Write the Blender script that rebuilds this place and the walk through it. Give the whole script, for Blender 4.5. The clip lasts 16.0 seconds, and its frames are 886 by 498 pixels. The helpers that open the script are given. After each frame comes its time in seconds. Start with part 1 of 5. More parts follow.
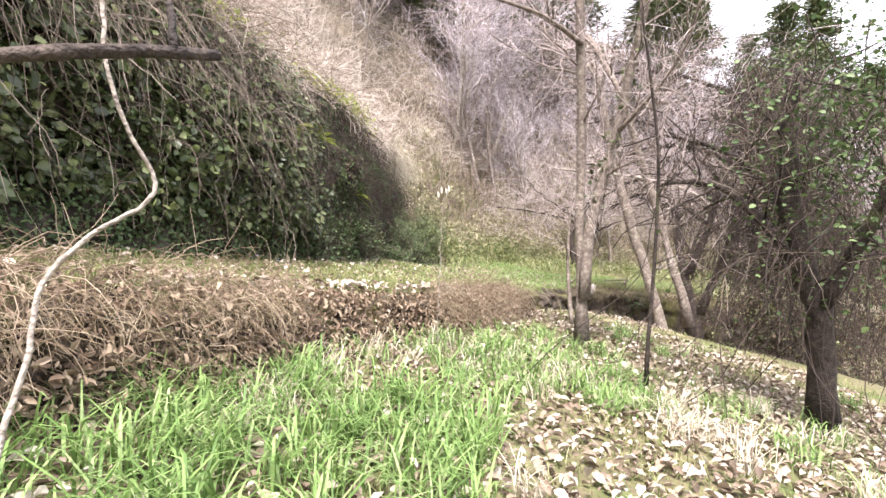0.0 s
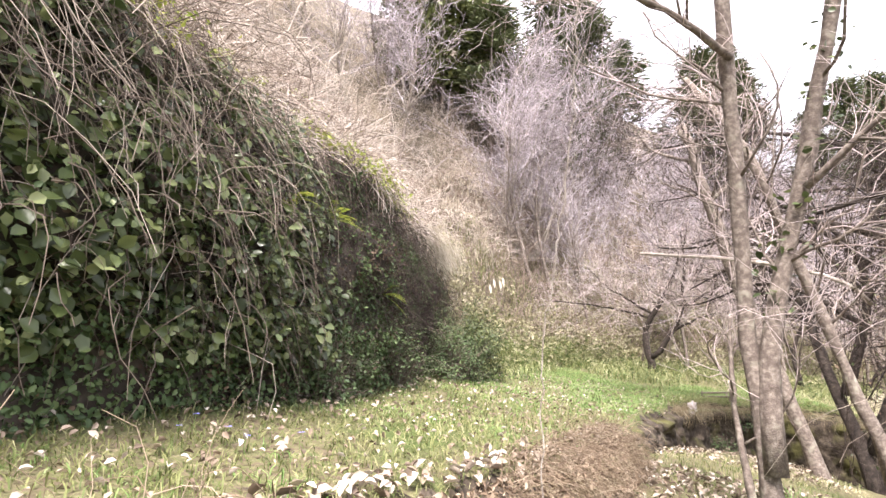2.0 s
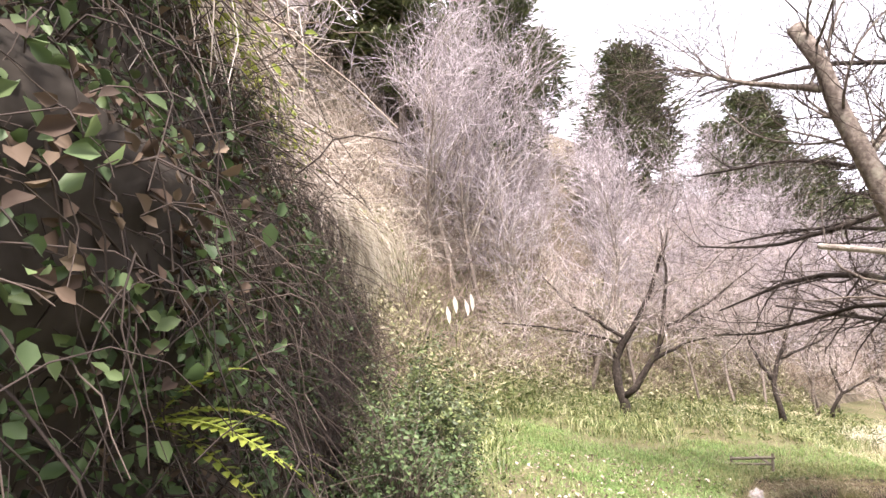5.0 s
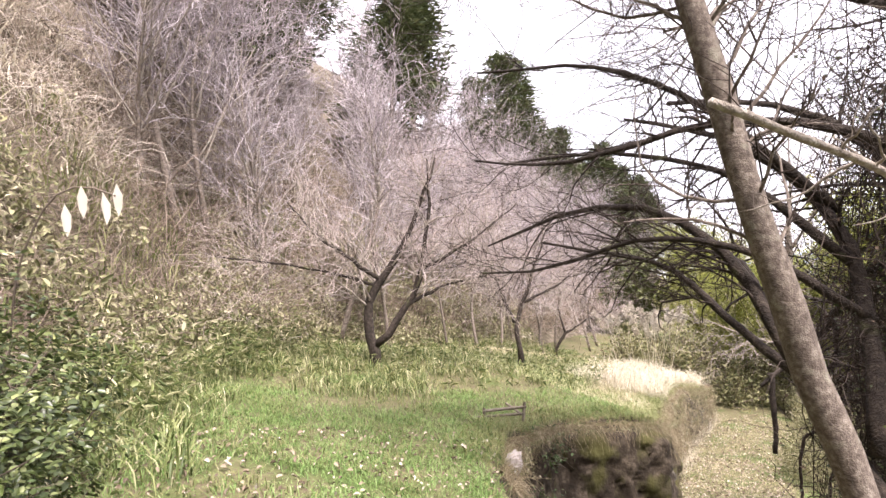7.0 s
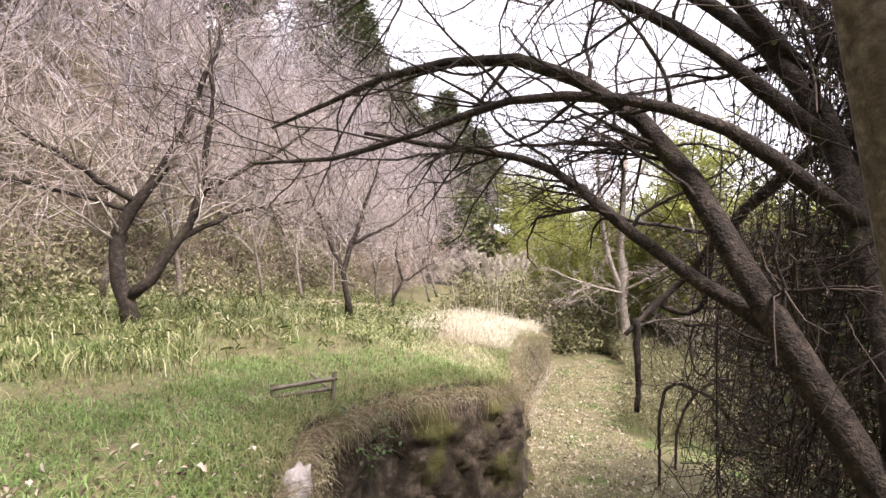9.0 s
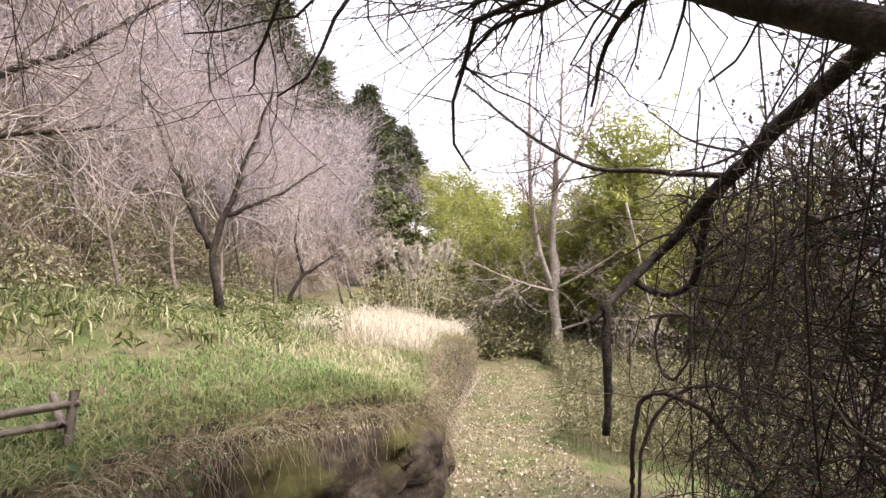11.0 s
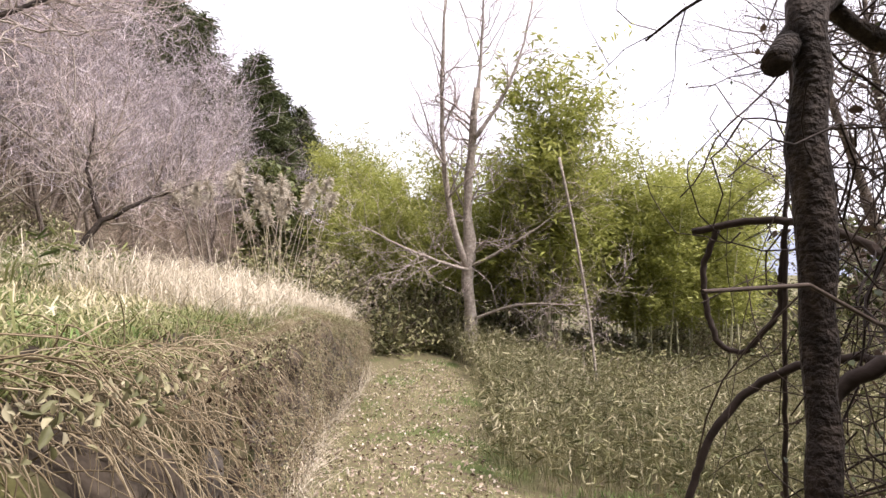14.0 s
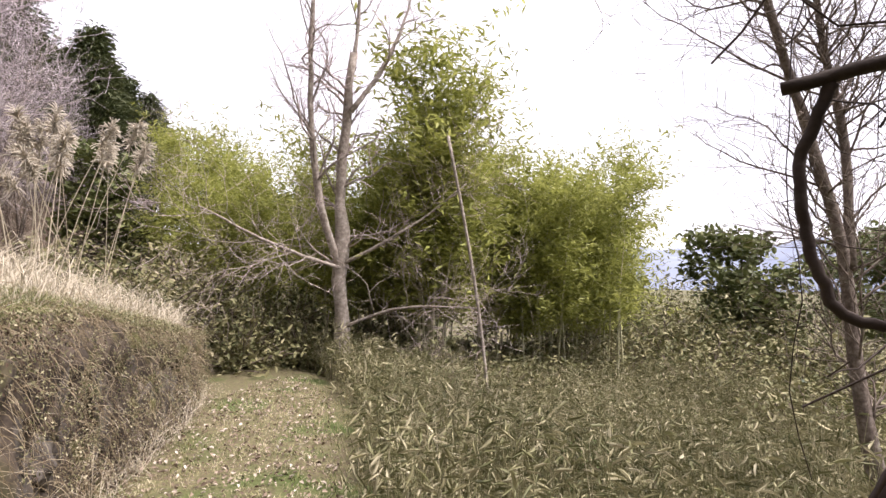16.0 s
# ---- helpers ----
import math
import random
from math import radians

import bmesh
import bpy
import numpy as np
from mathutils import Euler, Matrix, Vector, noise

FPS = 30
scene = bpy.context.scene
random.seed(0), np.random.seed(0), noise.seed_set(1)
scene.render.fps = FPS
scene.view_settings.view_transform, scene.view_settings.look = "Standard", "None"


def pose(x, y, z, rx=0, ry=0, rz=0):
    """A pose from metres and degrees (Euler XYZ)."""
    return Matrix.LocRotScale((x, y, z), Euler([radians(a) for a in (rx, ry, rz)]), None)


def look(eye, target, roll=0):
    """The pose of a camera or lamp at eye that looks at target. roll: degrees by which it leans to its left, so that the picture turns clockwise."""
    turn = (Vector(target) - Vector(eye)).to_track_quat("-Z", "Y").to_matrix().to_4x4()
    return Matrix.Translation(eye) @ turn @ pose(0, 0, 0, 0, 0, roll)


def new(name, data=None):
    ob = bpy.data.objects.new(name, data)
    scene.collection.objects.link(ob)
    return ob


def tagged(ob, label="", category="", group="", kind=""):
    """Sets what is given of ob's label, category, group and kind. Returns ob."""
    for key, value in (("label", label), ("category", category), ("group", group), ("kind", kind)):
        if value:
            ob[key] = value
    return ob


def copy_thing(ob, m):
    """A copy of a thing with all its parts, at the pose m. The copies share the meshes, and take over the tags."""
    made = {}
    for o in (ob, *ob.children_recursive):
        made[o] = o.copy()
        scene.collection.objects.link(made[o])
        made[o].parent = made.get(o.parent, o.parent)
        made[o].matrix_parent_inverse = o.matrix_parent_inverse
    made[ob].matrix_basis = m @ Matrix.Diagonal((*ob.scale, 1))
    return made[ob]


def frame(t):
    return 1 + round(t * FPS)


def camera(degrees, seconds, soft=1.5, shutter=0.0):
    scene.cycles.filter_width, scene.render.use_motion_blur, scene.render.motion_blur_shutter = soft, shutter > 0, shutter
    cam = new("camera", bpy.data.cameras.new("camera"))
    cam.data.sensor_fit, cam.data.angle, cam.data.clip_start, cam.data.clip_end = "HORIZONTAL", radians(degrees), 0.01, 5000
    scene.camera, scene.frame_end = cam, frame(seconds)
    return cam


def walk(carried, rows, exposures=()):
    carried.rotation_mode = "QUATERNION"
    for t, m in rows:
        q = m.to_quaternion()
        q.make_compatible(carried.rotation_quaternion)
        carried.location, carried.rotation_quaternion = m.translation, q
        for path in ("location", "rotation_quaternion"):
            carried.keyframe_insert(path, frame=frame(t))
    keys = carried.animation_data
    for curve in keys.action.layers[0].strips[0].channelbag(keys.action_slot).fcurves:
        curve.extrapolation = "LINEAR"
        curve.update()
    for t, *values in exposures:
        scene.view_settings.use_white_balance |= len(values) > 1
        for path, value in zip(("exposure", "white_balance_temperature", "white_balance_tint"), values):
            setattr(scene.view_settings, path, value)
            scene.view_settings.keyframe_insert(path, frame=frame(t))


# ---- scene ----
cam = camera(79.0, 16.0)
PATH = [
    (0, (0.0, 0.0, 1.5), (-0.364, 1.967, 1.52), 1.1),
    (0.5, (-0.255, 0.575, 1.457), (-0.722, 2.519, 1.484), 0.9),
    (0.7, (-0.277, 0.722, 1.505), (-0.786, 2.655, 1.55), 0.8),
    (1, (-0.381, 0.955, 1.562), (-0.863, 2.892, 1.67), 0.7),
    (1.5, (-0.369, 1.588, 1.662), (-0.855, 3.507, 1.946), 0.5),
    (2, (-0.711, 2.324, 1.849), (-1.215, 4.227, 2.202), 0.6),
    (2.2, (-0.849, 2.618, 1.893), (-1.359, 4.512, 2.286), 0.7),
    (2.5, (-0.853, 3.108, 1.953), (-1.407, 4.975, 2.407), 0.5),
    (3, (-1.087, 3.762, 2.181), (-1.643, 5.621, 2.666), 0.5),
    (3.2, (-1.192, 3.984, 2.242), (-1.747, 5.843, 2.729), 0.7),
    (5.3, (-2.301, 7.212, 2.612), (-2.28, 9.185, 2.936), -1.2),
    (5.5, (-2.237, 7.375, 2.659), (-2.134, 9.353, 2.938), -1.2),
    (6, (-2.164, 7.914, 2.614), (-1.774, 9.858, 2.874), -1.0),
    (6.5, (-1.958, 8.495, 2.528), (-1.33, 10.382, 2.747), -0.9),
    (7, (-1.648, 9.07, 2.469), (-0.894, 10.914, 2.646), -1.1),
    (7.5, (-1.305, 9.624, 2.487), (-0.355, 11.379, 2.618), -1.0),
    (8, (-0.924, 10.174, 2.434), (0.166, 11.848, 2.533), -0.9),
    (8.5, (-0.562, 10.677, 2.333), (0.628, 12.284, 2.375), -0.7),
    (9, (-0.091, 11.122, 2.136), (1.159, 12.683, 2.136), -0.8),
    (9.2, (0.092, 11.334, 2.058), (1.377, 12.867, 2.052), -1.0),
    (11.3, (1.964, 12.935, 1.495), (3.45, 14.273, 1.532), -0.1),
    (11.5, (2.171, 13.078, 1.411), (3.678, 14.393, 1.454), -0.0),
    (12, (2.68, 13.551, 1.181), (4.201, 14.848, 1.236), 0.2),
    (12.5, (3.247, 13.894, 1.022), (4.787, 15.168, 1.091), 0.3),
    (13, (3.779, 14.299, 0.837), (5.349, 15.537, 0.904), 0.5),
    (13.5, (4.282, 14.69, 0.692), (5.903, 15.859, 0.759), 0.6),
    (14, (4.749, 15.064, 0.552), (6.426, 16.152, 0.61), 0.7),
    (14.5, (5.229, 15.324, 0.429), (7.002, 16.248, 0.494), 0.6),
    (15, (5.72, 15.629, 0.268), (7.566, 16.395, 0.333), 0.8),
    (15.5, (6.171, 15.849, 0.219), (8.052, 16.522, 0.295), 0.7),
    (16, (6.619, 16.083, 0.134), (8.498, 16.757, 0.253), 0.8),
]
walk(cam, [(t, look(eye, target, roll)) for t, eye, target, roll in PATH],
     exposures=[(0, 1.62, 6300, 17), (2.5, 1.68, 6400, 18), (5.5, 1.66, 6500, 19), (6, 1.55, 6500, 19), (7, 1.35, 6500, 19), (8.5, 1.24, 6500, 19), (12, 0.96, 6500, 20), (16, 0.78, 6500, 21)])

# ---- light: bright overcast sky with a soft high sun ----
world = bpy.data.worlds.new("overcast_sky")
scene.world = world
world.use_nodes = True
wn, wl = world.node_tree.nodes, world.node_tree.links
sky = wn.new("ShaderNodeTexSky")
sky.sky_type, sky.sun_disc = "NISHITA", False
SUN_EL, SUN_AZ = radians(60), radians(180)
sky.sun_elevation, sky.sun_rotation = SUN_EL, SUN_AZ
cloud = wn.new("ShaderNodeMix")
cloud.data_type = "RGBA"
cloud.inputs[0].default_value = 0.8
cloud.inputs[7].default_value = (9.6, 9.5, 9.9, 1)
wl.new(sky.outputs[0], cloud.inputs[6])
wl.new(cloud.outputs[2], wn["Background"].inputs[0])
wn["Background"].inputs[1].default_value = 0.11
sun = new("sun", bpy.data.lights.new("sun", "SUN"))
sun.data.energy, sun.data.angle, sun.data.color = 4.8, radians(16), (1.0, 0.95, 0.87)
sun_from = Vector((math.sin(SUN_AZ) * math.cos(SUN_EL), math.cos(SUN_AZ) * math.cos(SUN_EL), math.sin(SUN_EL)))
sun.matrix_world = look(sun_from * 60, (0, 0, 0))

rng = np.random.default_rng(11)


# ---- materials ----
def material(name, stops, rough=0.7, scale=6.0, per_island=0.0, translucent=0.0, bump=0.3, bump_scale=40.0, spec=0.3, patch=None):
    """stops: colours from dark to light, chosen by noise, or piece by piece where per_island is over 0."""
    m = bpy.data.materials.new(name)
    m.use_nodes = True
    n, l = m.node_tree.nodes, m.node_tree.links
    bsdf, out = n["Principled BSDF"], n["Material Output"]
    bsdf.inputs["Roughness"].default_value = rough
    bsdf.inputs["Specular IOR Level"].default_value = spec
    co = n.new("ShaderNodeNewGeometry")
    noise_a = n.new("ShaderNodeTexNoise")
    noise_a.inputs["Scale"].default_value, noise_a.inputs["Detail"].default_value = scale, 4
    noise_a.inputs["Roughness"].default_value = 0.65
    l.new(co.outputs["Position"], noise_a.inputs["Vector"])
    stretch = n.new("ShaderNodeMapRange")
    stretch.inputs[1].default_value, stretch.inputs[2].default_value = 0.28, 0.72
    l.new(noise_a.outputs["Fac"], stretch.inputs[0])
    fac = stretch.outputs[0]
    if per_island:
        mix = n.new("ShaderNodeMix")
        mix.inputs[0].default_value = per_island
        l.new(fac, mix.inputs[2])
        l.new(co.outputs["Random Per Island"], mix.inputs[3])
        fac = mix.outputs[0]
    ramp = n.new("ShaderNodeValToRGB")
    while len(ramp.color_ramp.elements) < len(stops):
        ramp.color_ramp.elements.new(0.5)
    for i, c in enumerate(stops):
        e = ramp.color_ramp.elements[i]
        e.position, e.color = i / (len(stops) - 1), (*c, 1)
    l.new(fac, ramp.inputs[0])
    col = ramp.outputs[0]
    if patch:
        big = n.new("ShaderNodeTexNoise")
        big.inputs["Scale"].default_value, big.inputs["Detail"].default_value = patch[0], 3
        l.new(co.outputs["Position"], big.inputs["Vector"])
        rng_map = n.new("ShaderNodeMapRange")
        rng_map.inputs[1].default_value, rng_map.inputs[2].default_value = patch[1], patch[1] + 0.14
        l.new(big.outputs["Fac"], rng_map.inputs[0])
        over = n.new("ShaderNodeMix")
        over.data_type = "RGBA"
        over.inputs[7].default_value = (*patch[2], 1)
        l.new(rng_map.outputs[0], over.inputs[0])
        l.new(col, over.inputs[6])
        col = over.outputs[2]
    l.new(col, bsdf.inputs["Base Color"])
    if bump:
        noise_b = n.new("ShaderNodeTexNoise")
        noise_b.inputs["Scale"].default_value, noise_b.inputs["Detail"].default_value = bump_scale, 3
        l.new(co.outputs["Position"], noise_b.inputs["Vector"])
        bp = n.new("ShaderNodeBump")
        bp.inputs["Strength"].default_value, bp.inputs["Distance"].default_value = bump, 0.02
        l.new(noise_b.outputs["Fac"], bp.inputs["Height"])
        l.new(bp.outputs[0], bsdf.inputs["Normal"])
    if translucent:
        tr = n.new("ShaderNodeBsdfTranslucent")
        l.new(col, tr.inputs["Color"])
        ms = n.new("ShaderNodeMixShader")
        ms.inputs[0].default_value = translucent
        l.new(bsdf.outputs[0], ms.inputs[1])
        l.new(tr.outputs[0], ms.inputs[2])
        l.new(ms.outputs[0], out.inputs["Surface"])
    return m


M_GROUND = material("earth_and_litter", [(0.045, 0.036, 0.024), (0.125, 0.097, 0.061), (0.11, 0.112, 0.047), (0.27, 0.225, 0.145)], 0.95, 15, bump=1.0, bump_scale=25, patch=(0.9, 0.52, (0.065, 0.088, 0.024)))
# Dark soil made darker still, for shade under the overhanging grass lip.
M_BANK = material("shaded_earth_bank", [(0.014, 0.01, 0.007), (0.05, 0.038, 0.027), (0.15, 0.12, 0.09)], 0.95, 5.5, bump=1.0, bump_scale=14, patch=(2.0, 0.52, (0.095, 0.09, 0.032)))
M_ROCK = material("mossy_rock", [(0.03, 0.025, 0.02), (0.08, 0.068, 0.056), (0.17, 0.15, 0.13)], 0.9, 7, bump=0.8, bump_scale=30, patch=(3.0, 0.58, (0.075, 0.08, 0.03)))
# Dark earth of the cliff; the shade on its face is in the colour too.
M_HILL = material("shaded_cliff_earth", [(0.014, 0.011, 0.008), (0.04, 0.032, 0.024), (0.11, 0.09, 0.07)], 0.95, 2.5, bump=1.0, bump_scale=9)
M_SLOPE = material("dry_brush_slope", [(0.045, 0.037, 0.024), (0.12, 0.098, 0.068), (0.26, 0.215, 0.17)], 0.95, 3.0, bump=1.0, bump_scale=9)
M_GRASS = material("fresh_grass", [(0.06, 0.11, 0.03), (0.13, 0.22, 0.06), (0.23, 0.34, 0.11), (0.36, 0.41, 0.22)], 0.55, 1.2, 0.7, 0.35, 0)
M_DRYGRASS = material("dry_pale_grass", [(0.3, 0.255, 0.175), (0.54, 0.48, 0.37), (0.76, 0.71, 0.6)], 0.7, 1.0, 0.75, 0.3, 0)
M_STRAW = material("brown_straw", [(0.13, 0.095, 0.055), (0.3, 0.24, 0.15), (0.56, 0.48, 0.34)], 0.8, 2.0, 0.75, 0.2, 0)
M_PALESTRAW = material("pale_matted_straw", [(0.14, 0.15, 0.06), (0.36, 0.33, 0.18), (0.54, 0.48, 0.33), (0.7, 0.65, 0.5)], 0.75, 1.4, 0.65, 0.25, 0)
M_MIXGRASS = material("mixed_winter_grass", [(0.055, 0.085, 0.022), (0.12, 0.15, 0.046), (0.24, 0.245, 0.1), (0.48, 0.44, 0.28)], 0.65, 0.9, 0.65, 0.3, 0)
M_RUSTGRASS = material("rusty_dead_fern", [(0.1, 0.066, 0.045), (0.24, 0.175, 0.12), (0.5, 0.41, 0.3)], 0.8, 2.0, 0.7, 0.2, 0)
# Brown leaves darkened further, for the shadow gaps of the cliff.
M_DEADLEAF = material("dark_withered_leaves", [(0.03, 0.02, 0.014), (0.08, 0.052, 0.035), (0.2, 0.15, 0.1)], 0.8, 2.0, 0.7, 0.15, 0)
M_SASA = material("bamboo_grass", [(0.045, 0.07, 0.022), (0.11, 0.145, 0.045), (0.25, 0.27, 0.11), (0.66, 0.6, 0.42)], 0.5, 1.0, 0.75, 0.25, 0)
M_SASADRY = material("withered_bamboo_grass", [(0.07, 0.08, 0.034), (0.175, 0.175, 0.08), (0.33, 0.305, 0.175), (0.6, 0.55, 0.4)], 0.55, 0.8, 0.75, 0.2, 0)
M_LITTER = material("fallen_leaves", [(0.07, 0.05, 0.036), (0.22, 0.165, 0.12), (0.4, 0.33, 0.26), (0.66, 0.6, 0.53)], 0.7, 3, 0.85, 0.15, 0)
# The pale last stop is painted sheen, on top of the real gloss.
M_IVY = material("ivy_leaves", [(0.02, 0.028, 0.01), (0.045, 0.065, 0.02), (0.1, 0.13, 0.042), (0.3, 0.33, 0.14)], 0.38, 1.5, 0.75, 0.2, 0, spec=0.5)
M_SHRUB = material("small_shrub_leaves", [(0.03, 0.055, 0.02), (0.07, 0.11, 0.04), (0.15, 0.2, 0.08)], 0.55, 3, 0.7, 0.2, 0, spec=0.3)
M_FERN = material("yellow_green_fern", [(0.14, 0.2, 0.03), (0.28, 0.33, 0.06), (0.42, 0.42, 0.1)], 0.5, 3, 0.6, 0.35, 0)
M_VINE = material("dead_vines", [(0.05, 0.038, 0.03), (0.13, 0.1, 0.078), (0.34, 0.29, 0.24)], 0.85, 2, 0.8, 0, 0)
M_DARKVINE = material("dark_brown_vines", [(0.016, 0.011, 0.009), (0.042, 0.03, 0.024), (0.115, 0.088, 0.072)], 0.85, 3, 0.7, 0, 0.25)
# Darker than the pinkish brush: slope shade and gaps are in the colour.
M_BROWNBRUSH = material("brown_dead_brush", [(0.08, 0.058, 0.044), (0.2, 0.152, 0.118), (0.42, 0.345, 0.285)], 0.9, 0.8, 0.75, 0, 0)
M_BRUSH = material("pinkish_dry_brush", [(0.28, 0.225, 0.185), (0.5, 0.43, 0.37), (0.7, 0.63, 0.57)], 0.9, 0.6, 0.7, 0, 0)
M_BARK = material("grey_brown_bark", [(0.07, 0.055, 0.045), (0.15, 0.12, 0.1), (0.3, 0.26, 0.22)], 0.9, 22, bump=0.45, bump_scale=95, patch=(9, 0.6, (0.26, 0.24, 0.19)))
M_DARKBARK = material("dark_brown_bark", [(0.014, 0.011, 0.009), (0.036, 0.027, 0.022), (0.09, 0.07, 0.056)], 0.85, 16, bump=1.0, bump_scale=60, patch=(3, 0.62, (0.07, 0.075, 0.03)))
M_PALEBARK = material("pale_grey_bark", [(0.16, 0.13, 0.11), (0.3, 0.26, 0.22), (0.46, 0.42, 0.37)], 0.9, 12, bump=0.8, bump_scale=60)
M_TWIG = material("pinkish_bare_twigs", [(0.26, 0.2, 0.185), (0.45, 0.37, 0.35), (0.62, 0.54, 0.52)], 0.85, 1, 0.7, 0, 0)
M_FARTWIG = material("far_grey_twigs", [(0.13, 0.105, 0.11), (0.36, 0.31, 0.325), (0.72, 0.655, 0.68)], 0.9, 0.5, 0.7, 0, 0)
M_BAMBOO = material("bamboo_leaves", [(0.14, 0.16, 0.035), (0.29, 0.31, 0.075), (0.49, 0.5, 0.17)], 0.5, 0.5, 0.65, 0.45, 0)
M_CULM = material("bamboo_culm", [(0.2, 0.2, 0.1), (0.38, 0.37, 0.22), (0.6, 0.56, 0.44)], 0.5, 3, bump=0.1)
M_CEDAR = material("conifer_needles", [(0.04, 0.055, 0.025), (0.09, 0.11, 0.05), (0.17, 0.18, 0.08)], 0.6, 0.7, 0.7, 0.1, 0)
M_EVERGREEN = material("evergreen_leaves", [(0.05, 0.065, 0.025), (0.11, 0.13, 0.045), (0.2, 0.21, 0.08)], 0.5, 0.5, 0.7, 0.2, 0)
M_PLUME = material("silvery_plumes", [(0.55, 0.5, 0.42), (0.72, 0.67, 0.58)], 0.8, 8, 0.6, 0.4, 0)
M_WOOD = material("weathered_wood", [(0.12, 0.1, 0.08), (0.26, 0.22, 0.18)], 0.9, 20, bump=0.6)
# The blue is distance haze put straight into the hills' base colour.
M_MOUNT = material("haze_painted_hills", [(0.17, 0.2, 0.27), (0.22, 0.25, 0.32)], 1.0, 0.02, bump=0)
M_FLOWER = material("blue_petals", [(0.15, 0.16, 0.5), (0.3, 0.3, 0.7)], 0.5, 5, 0.5, 0.3, 0)


# ---- mesh helpers ----
def unit(v):
    return v / (np.linalg.norm(v, axis=-1, keepdims=True) + 1e-9)


def mesh_object(name, verts, faces, mat, parent=None, label="", category="", kind="", group="", smooth=True):
    """One object from an array of corners and arrays of triangles or quads."""
    faces = [np.asarray(f) for f in (faces if isinstance(faces, list) else [faces]) if len(f)]
    me = bpy.data.meshes.new(name)
    verts = np.asarray(verts, np.float32).reshape(-1, 3)
    me.vertices.add(len(verts))
    me.vertices.foreach_set("co", verts.ravel())
    loops = np.concatenate([f.ravel() for f in faces]).astype(np.int32)
    counts = np.concatenate([np.full(len(f), f.shape[1]) for f in faces]).astype(np.int32)
    me.loops.add(len(loops))
    me.loops.foreach_set("vertex_index", loops)
    me.polygons.add(len(counts))
    me.polygons.foreach_set("loop_start", np.r_[0, np.cumsum(counts)[:-1]].astype(np.int32))
    me.polygons.foreach_set("use_smooth", np.full(len(counts), smooth))
    me.update(calc_edges=True)
    me.materials.append(mat)
    ob = new(name, me)
    if parent is not None:
        ob.parent = parent
        ob.matrix_parent_inverse = parent.matrix_basis.inverted()
    return tagged(ob, label, category, group, kind)


def thing(name, at, label, category, group=""):
    ob = new(name)
    ob.location = at
    ob.empty_display_size = 0.2
    return tagged(ob, label, category, group)


def join(pieces):
    """Several (corners, [faces]) as one."""
    vs, fs, base = [], [], 0
    for v, f in pieces:
        v = np.asarray(v).reshape(-1, 3)
        for one in (f if isinstance(f, list) else [f]):
            fs.append(np.asarray(one) + base)
        vs.append(v)
        base += len(v)
    return np.concatenate(vs), fs


def lattice(x, y, seed):
    h = np.sin(x * 127.1 + y * 311.7 + seed * 74.7) * 43758.5453
    return h - np.floor(h)


def fuzz(x, y, scale=1.0, seed=0, octaves=3):
    """Smooth noise between -1 and 1."""
    out, amp, total = 0, 1.0, 0.0
    for o in range(octaves):
        u, v = x * scale * 2**o, y * scale * 2**o
        i, j = np.floor(u), np.floor(v)
        a, b = u - i, v - j
        a, b = a * a * (3 - 2 * a), b * b * (3 - 2 * b)
        s = seed + o * 13
        n = (lattice(i, j, s) * (1 - a) + lattice(i + 1, j, s) * a) * (1 - b) + (lattice(i, j + 1, s) * (1 - a) + lattice(i + 1, j + 1, s) * a) * b
        out, total, amp = out + amp * (2 * n - 1), total + amp, amp / 2
    return out / total


def tubes(P, R, sides=4):
    """Tubes along n paths of k points each: P (n, k, 3), R (n, k)."""
    P = np.asarray(P, float)
    n, k, _ = P.shape
    R = np.broadcast_to(R, (n, k))
    T = unit(np.gradient(P, axis=1))
    ref = unit(np.cross(unit(P[:, -1] - P[:, 0]), unit(rng.normal(size=(n, 3)))))[:, None]
    U = unit(ref - (ref * T).sum(-1, keepdims=True) * T)
    V = np.cross(T, U)
    a = np.arange(sides) * 2 * np.pi / sides
    ring = P[:, :, None] + R[:, :, None, None] * (np.cos(a)[:, None] * U[:, :, None] + np.sin(a)[:, None] * V[:, :, None])
    idx = np.arange(n * k * sides).reshape(n, k, sides)
    nxt = np.roll(idx, -1, 2)
    quads = np.stack([idx[:, :-1], nxt[:, :-1], nxt[:, 1:], idx[:, 1:]], -1).reshape(-1, 4)
    return ring.reshape(-1, 3), [quads, idx[:, 0, ::-1], idx[:, -1]] if sides > 4 else quads


def smooth_path(points, k, rounds=2):
    """k points along a rounded path through a few places."""
    p = np.asarray(points, float)
    s = np.r_[0, np.cumsum(np.linalg.norm(np.diff(p, axis=0), axis=1))]
    u = np.linspace(0, s[-1], k)
    q = np.stack([np.interp(u, s, p[:, i]) for i in range(3)], 1)
    for _ in range(rounds):
        q[1:-1] = 0.25 * q[:-2] + 0.5 * q[1:-1] + 0.25 * q[2:]
    return q


def crooked(path, amount):
    """Small kinks, as grown wood has."""
    d = rng.normal(size=path.shape) * amount
    d[0] = 0
    return path + d


